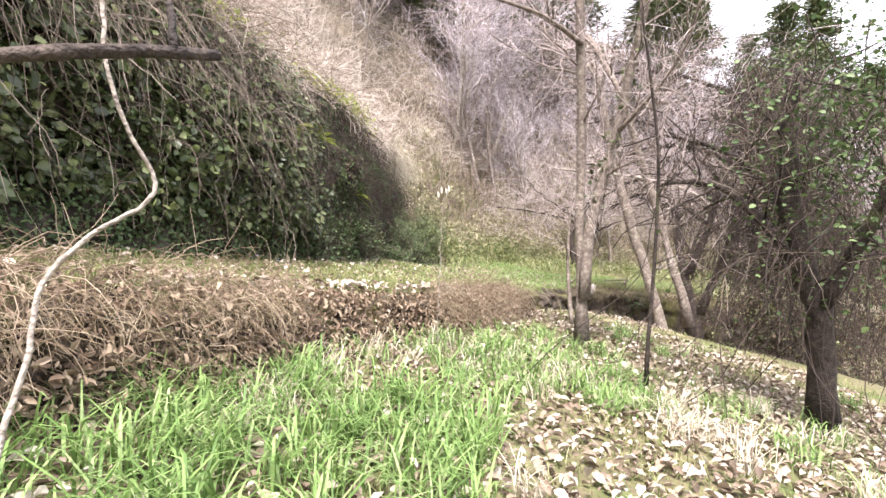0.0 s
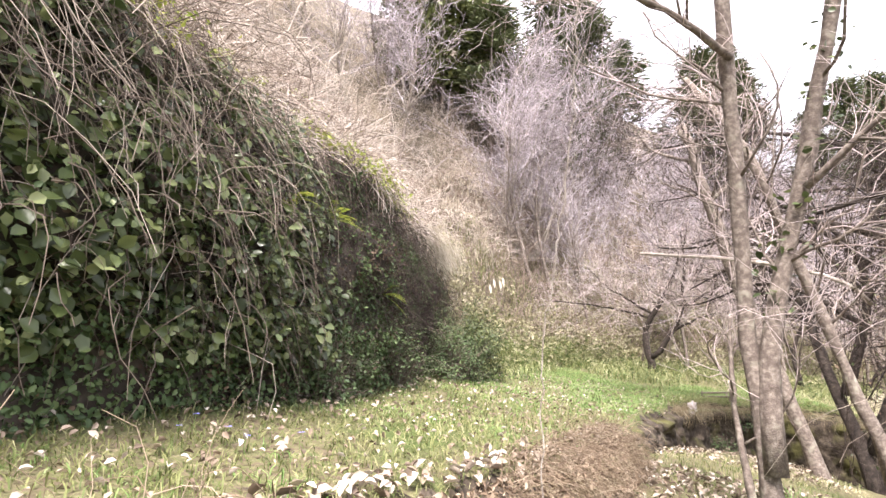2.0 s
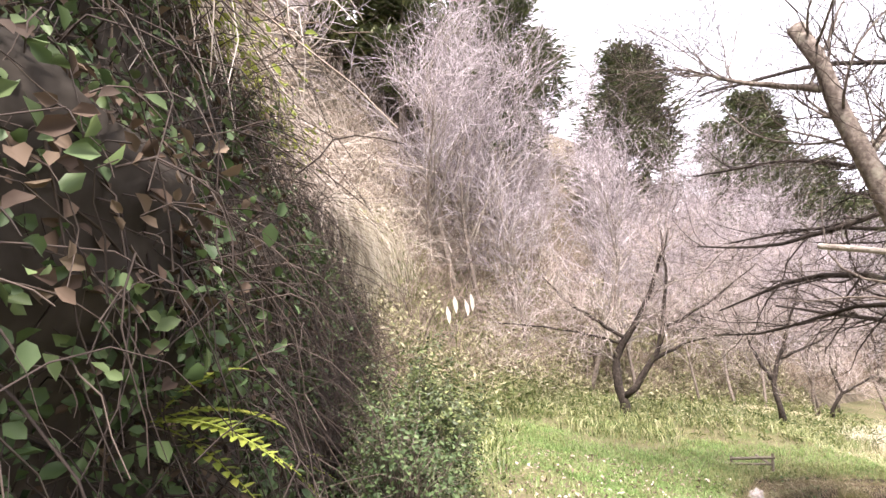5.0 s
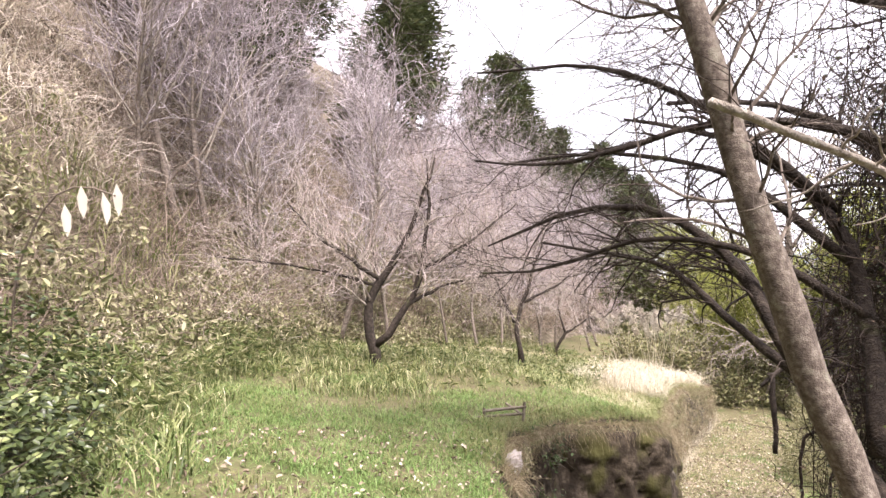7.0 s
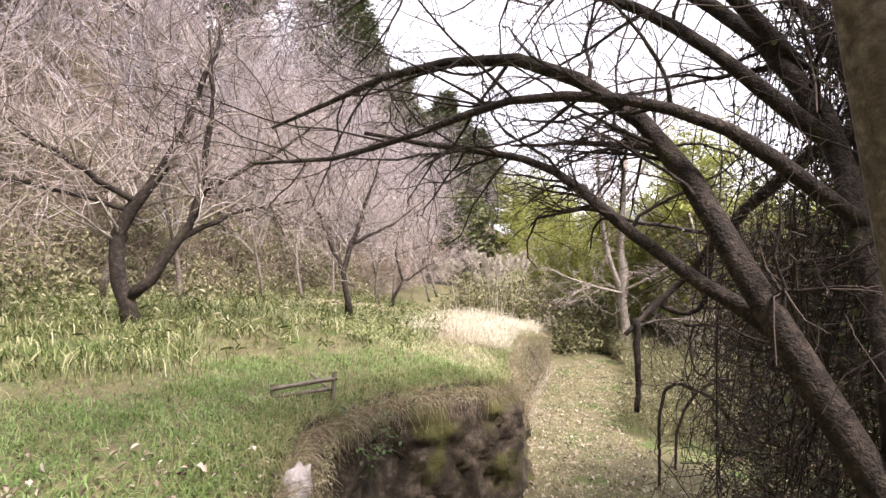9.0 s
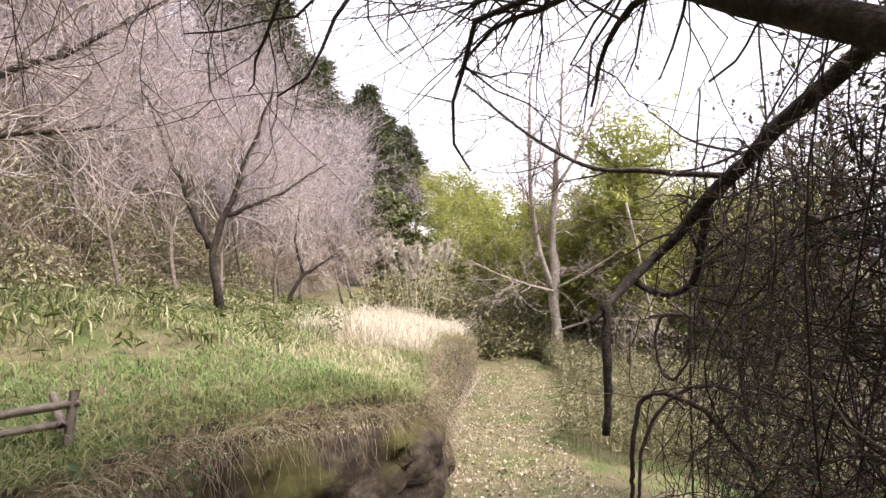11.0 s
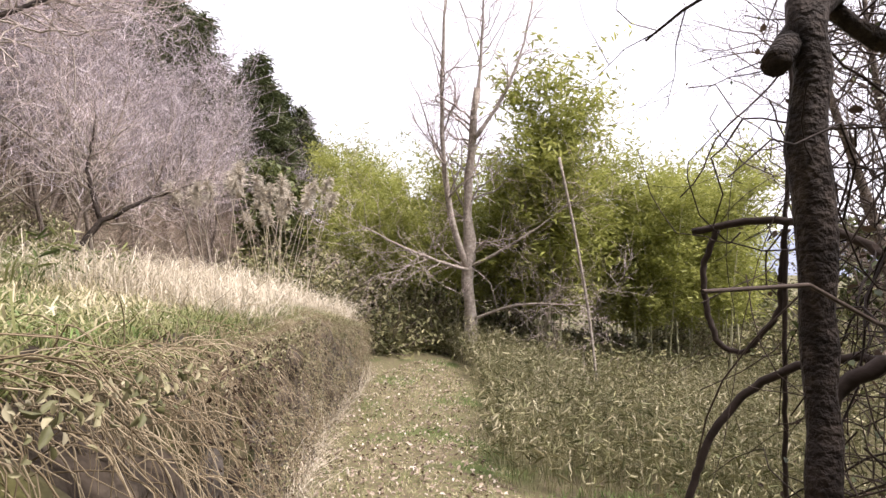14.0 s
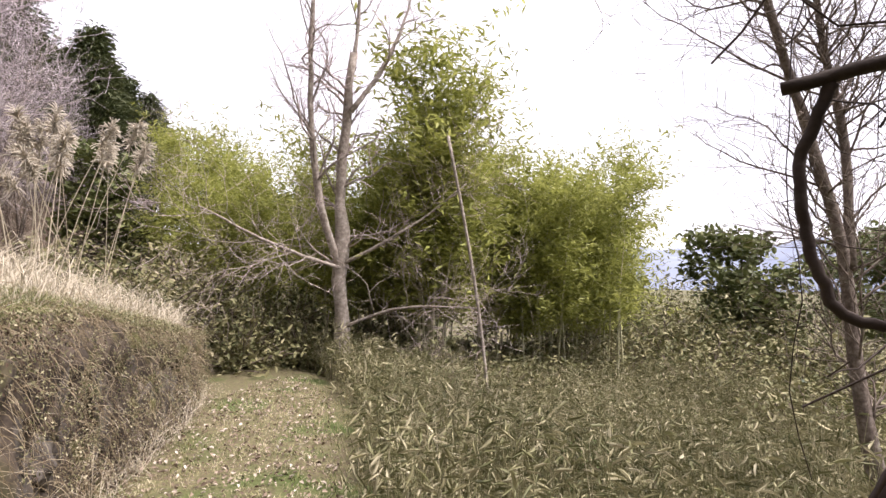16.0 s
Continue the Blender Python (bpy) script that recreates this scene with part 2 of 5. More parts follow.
def sprout(P, R, n, u=(0.3, 1.0), angle=(35, 70), length=(0.5, 1.0), k=5, wobble=0.12, up=0.1, thick=0.6, taper=0.25, floor_r=0.0015):
    """n side shoots from the given paths, with their radii."""
    m, kp, _ = P.shape
    who = rng.integers(0, m, n)
    at = rng.uniform(*u, n) * (kp - 1)
    i = np.clip(at.astype(int), 0, kp - 2)
    f = (at - i)[:, None]
    base = P[who, i] * (1 - f) + P[who, i + 1] * f
    r0 = np.maximum((R[who, i] * (1 - f[:, 0]) + R[who, i + 1] * f[:, 0]) * thick, floor_r)
    tan = unit(P[who, i + 1] - P[who, i])
    side = unit(np.cross(tan, unit(rng.normal(size=(n, 3)))))
    a = np.radians(rng.uniform(*angle, n))[:, None]
    d = unit(np.cos(a) * tan + np.sin(a) * side + [0, 0, up])
    L = rng.uniform(*length, n)
    pts = [base]
    for _ in range(k - 1):
        d = unit(d + rng.normal(size=(n, 3)) * wobble + [0, 0, up * 0.4])
        pts.append(pts[-1] + d * (L / (k - 1))[:, None])
    fall = np.linspace(1, taper, k)
    return np.stack(pts, 1), np.maximum(r0[:, None] * fall, floor_r * 0.6)


def blades(base, height, width, lean=0.4, bend=0.6, droop=0.0):
    """Grass blades: a bent strip that ends in a point. base (n, 3); height, width numbers or (n,)."""
    n = len(base)
    h, w = np.broadcast_to(height, n)[:, None], np.broadcast_to(width, n)[:, None]
    a = rng.uniform(0, 2 * np.pi, n)
    out = np.stack([np.cos(a), np.sin(a), 0 * a], 1)
    side = np.stack([-np.sin(a), np.cos(a), 0 * a], 1)
    l1 = rng.uniform(0, lean, n)[:, None]
    l2 = l1 + rng.uniform(0, bend, n)[:, None]
    l3 = l2 + rng.uniform(0, bend * 1.5, n)[:, None]
    up = np.array([0, 0, 1.0])
    a1 = base + h * 0.42 * unit(up + l1 * out)
    a2 = a1 + h * 0.34 * unit(up * (1 - droop * 0.4) + l2 * out)
    tip = a2 + h * 0.3 * unit(up * (1 - droop * 1.8) + l3 * out)
    v = np.stack([base - side * w * 0.4, base + side * w * 0.4, a1 - side * w * 0.5, a1 + side * w * 0.5, a2 - side * w * 0.36, a2 + side * w * 0.36, tip], 1)
    i = np.arange(n)[:, None] * 7
    return v.reshape(-1, 3), [np.concatenate([i + 0, i + 1, i + 3, i + 2, i + 2, i + 3, i + 5, i + 4], 1).reshape(-1, 4), np.concatenate([i + 4, i + 5, i + 6], 1)]


def leaves(centre, normal, size, aspect=0.6, fold=0.25, jitter=0.6, along=None):
    """Leaves folded along the midrib: six corners, four triangles each."""
    n = len(centre)
    s = np.broadcast_to(size, n)[:, None]
    nrm = unit(np.broadcast_to(normal, (n, 3)) + rng.normal(size=(n, 3)) * jitter)
    t = unit(np.cross(nrm, unit(rng.normal(size=(n, 3))))) if along is None else unit(along - (along * nrm).sum(-1, keepdims=True) * nrm)
    b = np.cross(nrm, t)
    wide = s * aspect * 0.5
    lift = nrm * s * fold * 0.5
    v = np.stack([centre - t * s * 0.5, centre - t * s * 0.12 + b * wide + lift, centre + t * s * 0.25 + b * wide * 0.75 + lift,
                  centre + t * s * 0.5, centre + t * s * 0.25 - b * wide * 0.75 + lift, centre - t * s * 0.12 - b * wide + lift], 1)
    i = np.arange(n)[:, None] * 6
    return v.reshape(-1, 3), [np.concatenate([i, i + 1, i + 2, i + 3], 1), np.concatenate([i, i + 3, i + 4, i + 5], 1)]


# ---- the lie of the land ----
# Edge of the upper terrace: x, y, height above it, height below it, width of the level strip below.
EDGE = np.array([(-2.7, -8, 1.4, 0.2, 0), (-2.35, 2.0, 1.36, 0.7, 0), (-1.75, 4.6, 1.16, 0.72, 0), (-1.0, 6.4, 1.02, 0.6, 0.2), (-0.3, 9.4, 0.92, 0.55, 0.6),
                 (0.2, 11.9, 0.8, 0.3, 1.2), (0.95, 14.1, 0.74, -0.15, 1.6), (1.7, 15.35, 0.66, -0.35, 1.7), (2.95, 16.1, 0.57, -0.6, 1.8), (3.85, 16.05, 0.52, -0.75, 1.9), (4.7, 15.95, 0.46, -0.98, 1.9), (5.7, 16.85, 0.3, -1.22, 1.9), (7.0, 18.2, 0.1, -1.5, 1.9), (9.9, 20.7, -0.1, -1.9, 1.9),
                 (13.5, 22.95, -0.7, -1.95, 1.8), (18.5, 28.0, -1.0, -1.8, 1.5), (28, 37, -1.0, -1.6, 1), (60, 60, -1.0, -1.5, 1)])
# Foot of the hill: x, y, how cliff-like it is, its height in parts of the whole.
FOOT = np.array([(-3.9, -8, 1, 1), (-3.5, 3.0, 1, 1), (-3.25, 5.5, 1, 1), (-3.1, 8.0, 1, 1), (-3.7, 10.6, 1, 1), (-3.1, 12.6, 0.8, 1), (-3.5, 14.5, 0.1, 1), (-2.7, 17.5, 0, 1),
                 (-1.3, 20.5, 0, 1.0), (0.6, 23.8, 0, 1.0), (5.0, 27.3, 0, 1.0), (11, 31.5, 0, 0.95), (19, 38, 0, 0.88), (32, 48, 0, 0.8), (70, 64, 0, 0.3)])


def beside(line, x, y):
    # signed distance from a line of corners (left of it over 0), and its other columns at the nearest place
    x, y = np.asarray(x, float), np.asarray(y, float)
    best = np.full(x.shape, 1e9)
    sign = np.ones(x.shape)
    cols = [np.zeros(x.shape) for _ in range(line.shape[1] - 2)]
    for a, b in zip(line[:-1], line[1:]):
        d = b[:2] - a[:2]
        t = np.clip(((x - a[0]) * d[0] + (y - a[1]) * d[1]) / (d @ d), 0, 1)
        px, py = x - a[0] - t * d[0], y - a[1] - t * d[1]
        r = np.hypot(px, py)
        near = r < best
        best = np.where(near, r, best)
        sign = np.where(near, np.sign(d[0] * py - d[1] * px + 1e-12), sign)
        cols = [np.where(near, a[i + 2] * (1 - t) + b[i + 2] * t, c) for i, c in enumerate(cols)]
    return best * sign, cols


def step(a, b, x):
    t = np.clip((x - a) / (b - a), 0, 1)
    return t * t * (3 - 2 * t)


def ground_z(x, y):
    x, y = np.asarray(x, float), np.asarray(y, float)
    sd, (top, low, strip) = beside(EDGE, x, y)
    sd = sd + 0.08 * fuzz(x, y, 0.9, 5)
    high = top + 0.17 * np.clip(sd, 0, 1.5) + 0.13 * np.clip(sd - 1.5, 0, 4) + 0.02 * np.clip(sd - 5.5, 0, 30)
    cap = np.interp(y, [11, 15, 18.5], [1.5, 0.98, 1.25]) - 0.06 * np.clip(x, 0, 12) + 0.1 * np.clip(-x, 0, 6)
    high = np.minimum(high, cap) + 0.05 * fuzz(x, y, 0.8, 2)
    out = np.clip(-sd - strip, 0, None)
    drop = np.where(out < 6, 0.2 * out, 1.2 + 0.05 * (out - 6))
    below = low - np.minimum(drop, 7) + 0.05 * fuzz(x, y, 0.7, 3)
    return below + (high - below) * step(-0.16, 0.03, sd)


def ground_at(x, y, lift=0.0):
    return np.stack([x, y, ground_z(x, y) + lift], -1)


CLIFF = np.array([(-0.15, -0.4), (0.0, 0.35), (-0.02, 0.9), (-0.12, 1.6), (0.1, 2.4), (0.85, 2.95), (1.9, 3.9), (3.2, 5.3), (5.4, 8), (8, 12), (16, 19), (30, 28), (50, 33)])
SLOPE = np.array([(-0.3, -0.4), (0.3, 0.45), (0.9, 1.1), (1.5, 1.9), (2.1, 2.7), (2.8, 3.8), (3.7, 5.2), (5.0, 7.2), (7.2, 10.5), (10, 14.5), (15, 20), (26, 29), (45, 36)])
foot_s = np.r_[0, np.cumsum(np.hypot(*np.diff(FOOT[:, :2], axis=0).T))]
foot_s_y13 = foot_s[5]


def hill_point(s, v):
    """A place on the hillside: s metres along its foot, v from 0 (foot) to 12 (crest)."""
    s, v = np.asarray(s, float), np.asarray(v, float)
    x, y, steep, tall = [np.interp(s, foot_s, FOOT[:, i]) for i in range(4)]
    x2, y2 = [np.interp(s + 0.8, foot_s, FOOT[:, i]) for i in range(2)]
    x1, y1 = [np.interp(s - 0.8, foot_s, FOOT[:, i]) for i in range(2)]
    tx, ty = x2 - x1, y2 - y1
    ln = np.hypot(tx, ty) + 1e-9
    nx, ny = -ty / ln, tx / ln
    k = np.arange(len(CLIFF))
    d = np.interp(v, k, CLIFF[:, 0]) * steep + np.interp(v, k, SLOPE[:, 0]) * (1 - steep)
    h = (np.interp(v, k, CLIFF[:, 1]) * steep + np.interp(v, k, SLOPE[:, 1]) * (1 - steep)) * np.where(v > 4, 1 + (tall - 1) * np.clip((v - 4) / 4, 0, 1), 1)
    rough = 0.22 * fuzz(s, h * 1.3, 0.8, 21) + 0.09 * fuzz(s, h * 1.3, 3.0, 22)
    d = d - rough * np.clip(v, 0.3, 1.5) * (1 + np.clip(v - 6, 0, 4) * 0.5)
    return np.stack([x + nx * d, y + ny * d, ground_z(x, y) + h + 0.3 * np.clip(v - 6, 0, 6) * fuzz(s, v, 0.15, 23)], -1)


def hill_out(s):
    """The way that the hillside faces, level."""
    x2, y2 = [np.interp(s + 0.8, foot_s, FOOT[:, i]) for i in range(2)]
    x1, y1 = [np.interp(s - 0.8, foot_s, FOOT[:, i]) for i in range(2)]
    t = unit(np.stack([x2 - x1, y2 - y1, 0 * x1], -1))
    return np.stack([t[:, 1], -t[:, 0], 0 * t[:, 0]], -1)


def grid_faces(n, m):
    i = np.arange(n * m).reshape(n, m)
    return np.stack([i[:-1, :-1], i[1:, :-1], i[1:, 1:], i[:-1, 1:]], -1).reshape(-1, 4)


# Ground: fine near the walk, wide apart far away.
gx = np.concatenate([[-2500, -900, -300, -100, -50, -28, -18, -12, -9, -7], np.arange(-6, 16, 0.12), np.arange(16, 30, 0.5), [31, 34, 38, 44, 52, 64, 80, 110, 160, 260, 500, 1100, 2500]])
gy = np.concatenate([[-2500, -900, -300, -100, -50, -28, -18, -12, -9, -7], np.arange(-6, 25, 0.12), np.arange(25, 42, 0.5), [44, 48, 54, 64, 80, 110, 160, 260, 500, 1100, 2500]])
X, Y = np.meshgrid(gx, gy, indexing="ij")
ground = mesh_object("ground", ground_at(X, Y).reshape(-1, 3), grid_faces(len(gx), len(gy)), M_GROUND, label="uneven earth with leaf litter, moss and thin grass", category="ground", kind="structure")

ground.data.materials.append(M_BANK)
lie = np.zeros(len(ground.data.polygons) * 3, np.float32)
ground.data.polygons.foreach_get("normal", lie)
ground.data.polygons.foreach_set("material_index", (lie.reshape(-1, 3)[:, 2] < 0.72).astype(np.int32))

hs = np.concatenate([np.arange(0, 26, 0.14), np.arange(26, foot_s[-1], 0.7)])
hv = np.concatenate([np.arange(0, 6, 0.12), np.arange(6, 12.01, 0.25)])
near_s, far_s = hs[hs <= foot_s_y13 + 1.5], hs[hs >= foot_s_y13 + 1.3]
for part_name, some, some_v, mat_of, text in [("cliff", near_s, hv[hv < 4.45], M_HILL, "steep dark earth cliff above the terrace, shade in its colour"), ("hillside", near_s, hv[hv > 4.25], M_SLOPE, "brushy slope above the lip of the cliff"),
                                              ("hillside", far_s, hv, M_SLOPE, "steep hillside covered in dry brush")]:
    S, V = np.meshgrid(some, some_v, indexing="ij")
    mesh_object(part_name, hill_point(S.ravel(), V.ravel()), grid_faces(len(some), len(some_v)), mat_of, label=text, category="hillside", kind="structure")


WAY = np.array([(0, -1), (-0.4, 1.6), (-1.2, 4.0), (-2.3, 7.2), (-1.3, 9.6), (0.1, 11.3), (2.0, 12.9), (4.3, 14.7), (6.7, 16.1), (9, 18)], float)


def on_way(P, half=0.75, high=2.5):
    # whether paths (n, k, 3) enter the space over the trodden way
    near = np.abs(beside(WAY, P[..., 0], P[..., 1])[0]) < half
    return (near & (P[..., 2] < ground_z(P[..., 0], P[..., 1]) + high)).any(1)


# earth face of the terrace bank, hollowed under its lip
def edge_at(s):
    es = np.r_[0, np.cumsum(np.hypot(*np.diff(EDGE[:, :2], axis=0).T))]
    x, y, top, low, _ = [np.interp(s, es, EDGE[:, i]) for i in range(5)]
    x2, y2 = [np.interp(s + 0.6, es, EDGE[:, i]) for i in range(2)]
    x1, y1 = [np.interp(s - 0.6, es, EDGE[:, i]) for i in range(2)]
    t = unit(np.stack([x2 - x1, y2 - y1], -1))
    return x, y, np.stack([t[..., 1], -t[..., 0]], -1), top, low


S, V = np.meshgrid(np.arange(8.0, 42, 0.06), np.linspace(0, 1, 22), indexing="ij")
x, y, o, top, low = edge_at(S)
bulge = (0.29 - 0.1 * np.sin(V * 2.6)) * np.interp(S, [8, 17, 20], [0.7, 0.7, 1]) + 0.12 * fuzz(S, V * 1.4, 1.5, 61) + 0.1 * np.interp(S, [17, 20], [0.1, 1]) * np.round(1.6 * fuzz(S, V * 1.2, 3.2, 63)) / 1.6 + 0.06 * fuzz(S, V * 1.4, 6.0, 62) - 0.22 * step(0.86, 1.0, V)
bank = np.stack([x + o[..., 0] * bulge, y + o[..., 1] * bulge, low - 0.15 + (ground_z(x - o[..., 0] * 0.3, y - o[..., 1] * 0.3) - low + 0.03) * V], -1)
mesh_object("bank", bank.reshape(-1, 3), grid_faces(*S.shape), M_BANK, label="dark bare earth face of the terrace bank, lip shade in its colour", category="bank", kind="structure")


def edge_points(n, s0, s1):
    """n random places along the terrace edge: x, y, the way out of it, and its two heights."""
    es = np.r_[0, np.cumsum(np.hypot(*np.diff(EDGE[:, :2], axis=0).T))]
    s = rng.uniform(s0, s1, n)
    x, y, top, low, _ = [np.interp(s, es, EDGE[:, i]) for i in range(5)]
    x2, y2 = [np.interp(s + 0.5, es, EDGE[:, i]) for i in range(2)]
    t = unit(np.stack([x2 - x, y2 - y], -1))
    return x, y, np.stack([t[:, 1], -t[:, 0], 0 * x], -1), top, low


# ---- trees ----
def limbs_mesh(name, groups, sides, mat, parent, label=""):
    return mesh_object(name, *join([tubes(P, R, sides) for P, R in groups]), mat, parent, label)


def make_tree(name, stems, label, category="tree", bark=M_BARK, twig=M_TWIG, twigs=(60, 260, 500), reach=(0.8, 1.6), up=0.12, group="", spread=(30, 70), fine=0.0022, first=0.25, ivy=0, branch=None, kink=0.12, thickest=0.015):
    """A bare tree: stems are (places, radius at foot, radius at tip); each becomes a trunk or limb, with three orders of shoots."""
    base = Vector(stems[0][0][0])
    root = thing(name, base, label, category, group)
    paths, radii = [], []
    for i, (places, r0, r1) in enumerate(stems):
        p = crooked(smooth_path(places, 14), r0 * kink)
        r = np.linspace(r0, r1, 14) * (1 + 0.08 * rng.normal(size=14))
        if i == 0:
            r[0] *= 1.35
            p[0, 2] -= 0.12
        paths.append(p)
        radii.append(r)
        mesh_object("trunk" if i == 0 else "limb", *tubes(p[None], r[None], 10 if r0 > 0.03 else 6), bark, root)
    P, R = np.array(paths), np.array(radii)
    out = []
    for order, n in enumerate(twigs):
        ln = (reach[0] * 0.55**order, reach[1] * 0.6**order)
        P, R = sprout(P, R, n, (first if order == 0 else 0.15, 1.0), spread, ln, 8 if order == 0 else 5, 0.24, up, 0.42 if order == 0 else 0.55, 0.3, fine)
        if order == 0:
            R = R * np.minimum(1, thickest / R[:, :1])
        free = ~on_way(P)
        if not free.any():
            break
        P, R = P[free], R[free]
        out.append((P, R))
    for p, r in zip(*out[0]) if out else ():
        mesh_object("branch", *tubes(p[None], r[None], 5), branch or bark, root)
    if len(out) > 1:
        tagged(limbs_mesh("twig_spray", out[1:], 3, twig, root), kind="stuff")
    if ivy:
        where = paths[ivy - 1]
        j = rng.integers(3, 14, 220)
        c = where[j] + rng.normal(size=(220, 3)) * 0.09
        mesh_object("ivy", *leaves(c, (0, 0, 1), rng.uniform(0.04, 0.08, 220), 0.8), M_IVY, root, "dark ivy leaves", kind="stuff")
    return root


# two-stemmed tree at the terrace edge
make_tree("tree", [([(0.48, 6.62, 0.62), (0.47, 6.75, 1.5), (0.43, 6.8, 2.34), (0.46, 6.73, 3.1), (0.43, 6.6, 3.75), (0.38, 6.4, 4.9), (0.3, 6.3, 6.3)], 0.07, 0.042),
                   ([(0.5, 6.62, 1.0), (0.52, 6.7, 1.77), (0.7, 6.75, 2.47), (0.88, 6.69, 3.07), (1.01, 6.5, 3.89), (1.15, 6.3, 4.6), (1.2, 6.2, 6.0)], 0.075, 0.04),
                   ([(0.42, 6.5, 4.02), (-0.05, 6.1, 4.22), (-0.42, 5.8, 4.24), (-0.67, 5.5, 4.2)], 0.032, 0.012),
                   ([(0.86, 6.6, 3.0), (1.26, 6.2, 3.41), (1.42, 5.94, 3.64), (1.5, 5.6, 4.1)], 0.03, 0.012),
                   ([(0.36, 6.6, 0.7), (0.3, 6.75, 1.4), (0.34, 6.8, 2.1)], 0.03, 0.012)],
          "two-stemmed bare tree with ivy and vines at its foot", bark=M_BARK, twigs=(46, 420, 1000), reach=(0.6, 1.6), ivy=2)
make_tree("tree", [([(2.3, 9.1, 0.55), (2.0, 9.23, 1.68), (1.68, 9.24, 2.77), (1.53, 9.22, 3.15), (1.24, 9.03, 4.11), (0.7, 9.6, 5.4)], 0.075, 0.04)],
          "leaning bare tree with grey-brown bark", bark=M_BARK, twigs=(24, 140, 300), reach=(0.6, 1.6))
make_tree("sapling", [([(1.0, 5.45, 0.4), (1.07, 5.53, 1.43), (1.1, 5.48, 2.25), (1.04, 5.36, 2.86), (0.85, 5.2, 3.9)], 0.022, 0.012)],
          "slender dark sapling in the grass", bark=M_DARKBARK, twigs=(10, 40, 60), reach=(0.4, 1.0))
# ivy-grown tree right of the start
ivy_tree = make_tree("tree", [([(2.6, 5.6, 0.1), (2.49, 5.43, 0.95), (2.29, 5.54, 1.83), (2.21, 5.49, 2.46), (2.23, 5.34, 3.3)], 0.13, 0.06),
                              ([(2.5, 5.45, 0.95), (2.37, 5.51, 1.41), (2.03, 5.63, 1.94), (1.69, 5.7, 2.28), (1.19, 5.83, 2.27)], 0.06, 0.02),
                              ([(2.5, 5.4, 1.1), (2.8, 5.1, 2.0), (2.9, 4.8, 3.2)], 0.07, 0.03),
                              ([(2.3, 5.5, 1.9), (1.9, 5.9, 2.6), (1.3, 6.3, 2.9), (0.9, 6.6, 2.8)], 0.04, 0.012)],
                     "dark tree smothered in ivy and hanging vines", bark=M_DARKBARK, twig=M_VINE, twigs=(50, 320, 520), reach=(0.5, 1.3), up=-0.02)
c = np.array([2.55, 5.1, 2.5]) + rng.normal(size=(2600, 3)) * [0.42, 0.45, 0.62]
mesh_object("ivy", *leaves(c, (0, 0, 1), rng.uniform(0.03, 0.07, 2600), 0.7), M_SHRUB, ivy_tree, "green ivy leaves", kind="stuff")

# plum tree on the terrace; pale branch bark stands for light on upper limbs
make_tree("plum_tree", [([(1.14, 19.45, 1.1), (1.12, 19.42, 1.62), (0.86, 19.47, 2.12), (1.29, 19.35, 2.88), (1.91, 19.03, 4.1), (2.2, 18.9, 5.2)], 0.11, 0.02),
                        ([(1.12, 19.42, 1.55), (1.49, 19.29, 1.94), (1.98, 19.13, 2.76), (2.12, 18.95, 4.1), (2.02, 18.81, 5.2)], 0.085, 0.02),
                        ([(1.25, 19.35, 2.8), (0.6, 19.2, 3.2), (-0.2, 19.0, 3.7), (-0.6, 18.9, 4.2)], 0.045, 0.012),
                        ([(1.2, 19.4, 2.7), (0.3, 19.3, 2.95), (-0.9, 19.0, 3.15), (-1.8, 18.8, 3.2)], 0.035, 0.01),
                        ([(1.7, 19.2, 2.3), (2.4, 19.0, 2.7), (3.3, 18.7, 2.9)], 0.04, 0.012),
                        ([(2.0, 19.1, 3.0), (3.0, 18.8, 3.6), (3.8, 18.4, 4.3)], 0.04, 0.012)],
          "bare plum tree with a forked dark trunk", "fruit tree", M_DARKBARK, M_TWIG, (150, 1100, 2600), (0.7, 1.8), 0.1, "plum trees", branch=M_PALEBARK, kink=0.3, thickest=0.022)
make_tree("plum_tree", [([(5.6, 21.5, 0.75), (5.5, 21.5, 1.3), (5.42, 21.55, 1.75), (5.85, 21.4, 2.67), (6.15, 21.2, 3.78), (6.3, 21, 4.6)], 0.075, 0.015),
                        ([(5.45, 21.55, 1.75), (5.2, 21.7, 2.4), (4.9, 21.9, 3.4), (4.6, 21.9, 4.2)], 0.05, 0.012),
                        ([(5.7, 21.45, 2.3), (6.5, 21.1, 2.7), (7.3, 20.9, 3.3)], 0.04, 0.01)],
          "small bare plum tree with a crooked dark trunk", "fruit tree", M_DARKBARK, M_TWIG, (100, 650, 1300), (0.8, 1.9), 0.1, "plum trees", branch=M_PALEBARK, kink=0.3, thickest=0.022)
make_tree("plum_tree", [([(8.7, 24.6, 0.5), (8.8, 24.5, 0.9), (9.2, 24.24, 1.41), (9.85, 23.9, 1.75), (10.4, 23.6, 2.0)], 0.06, 0.012),
                        ([(9.0, 24.4, 1.2), (8.8, 24.5, 2.0), (8.9, 24.4, 2.9)], 0.04, 0.01)],
          "low bare plum tree leaning over the dry grass", "fruit tree", M_DARKBARK, M_TWIG, (60, 400, 900), (0.7, 1.5), 0.1, "plum trees", branch=M_PALEBARK, kink=0.3, thickest=0.022)

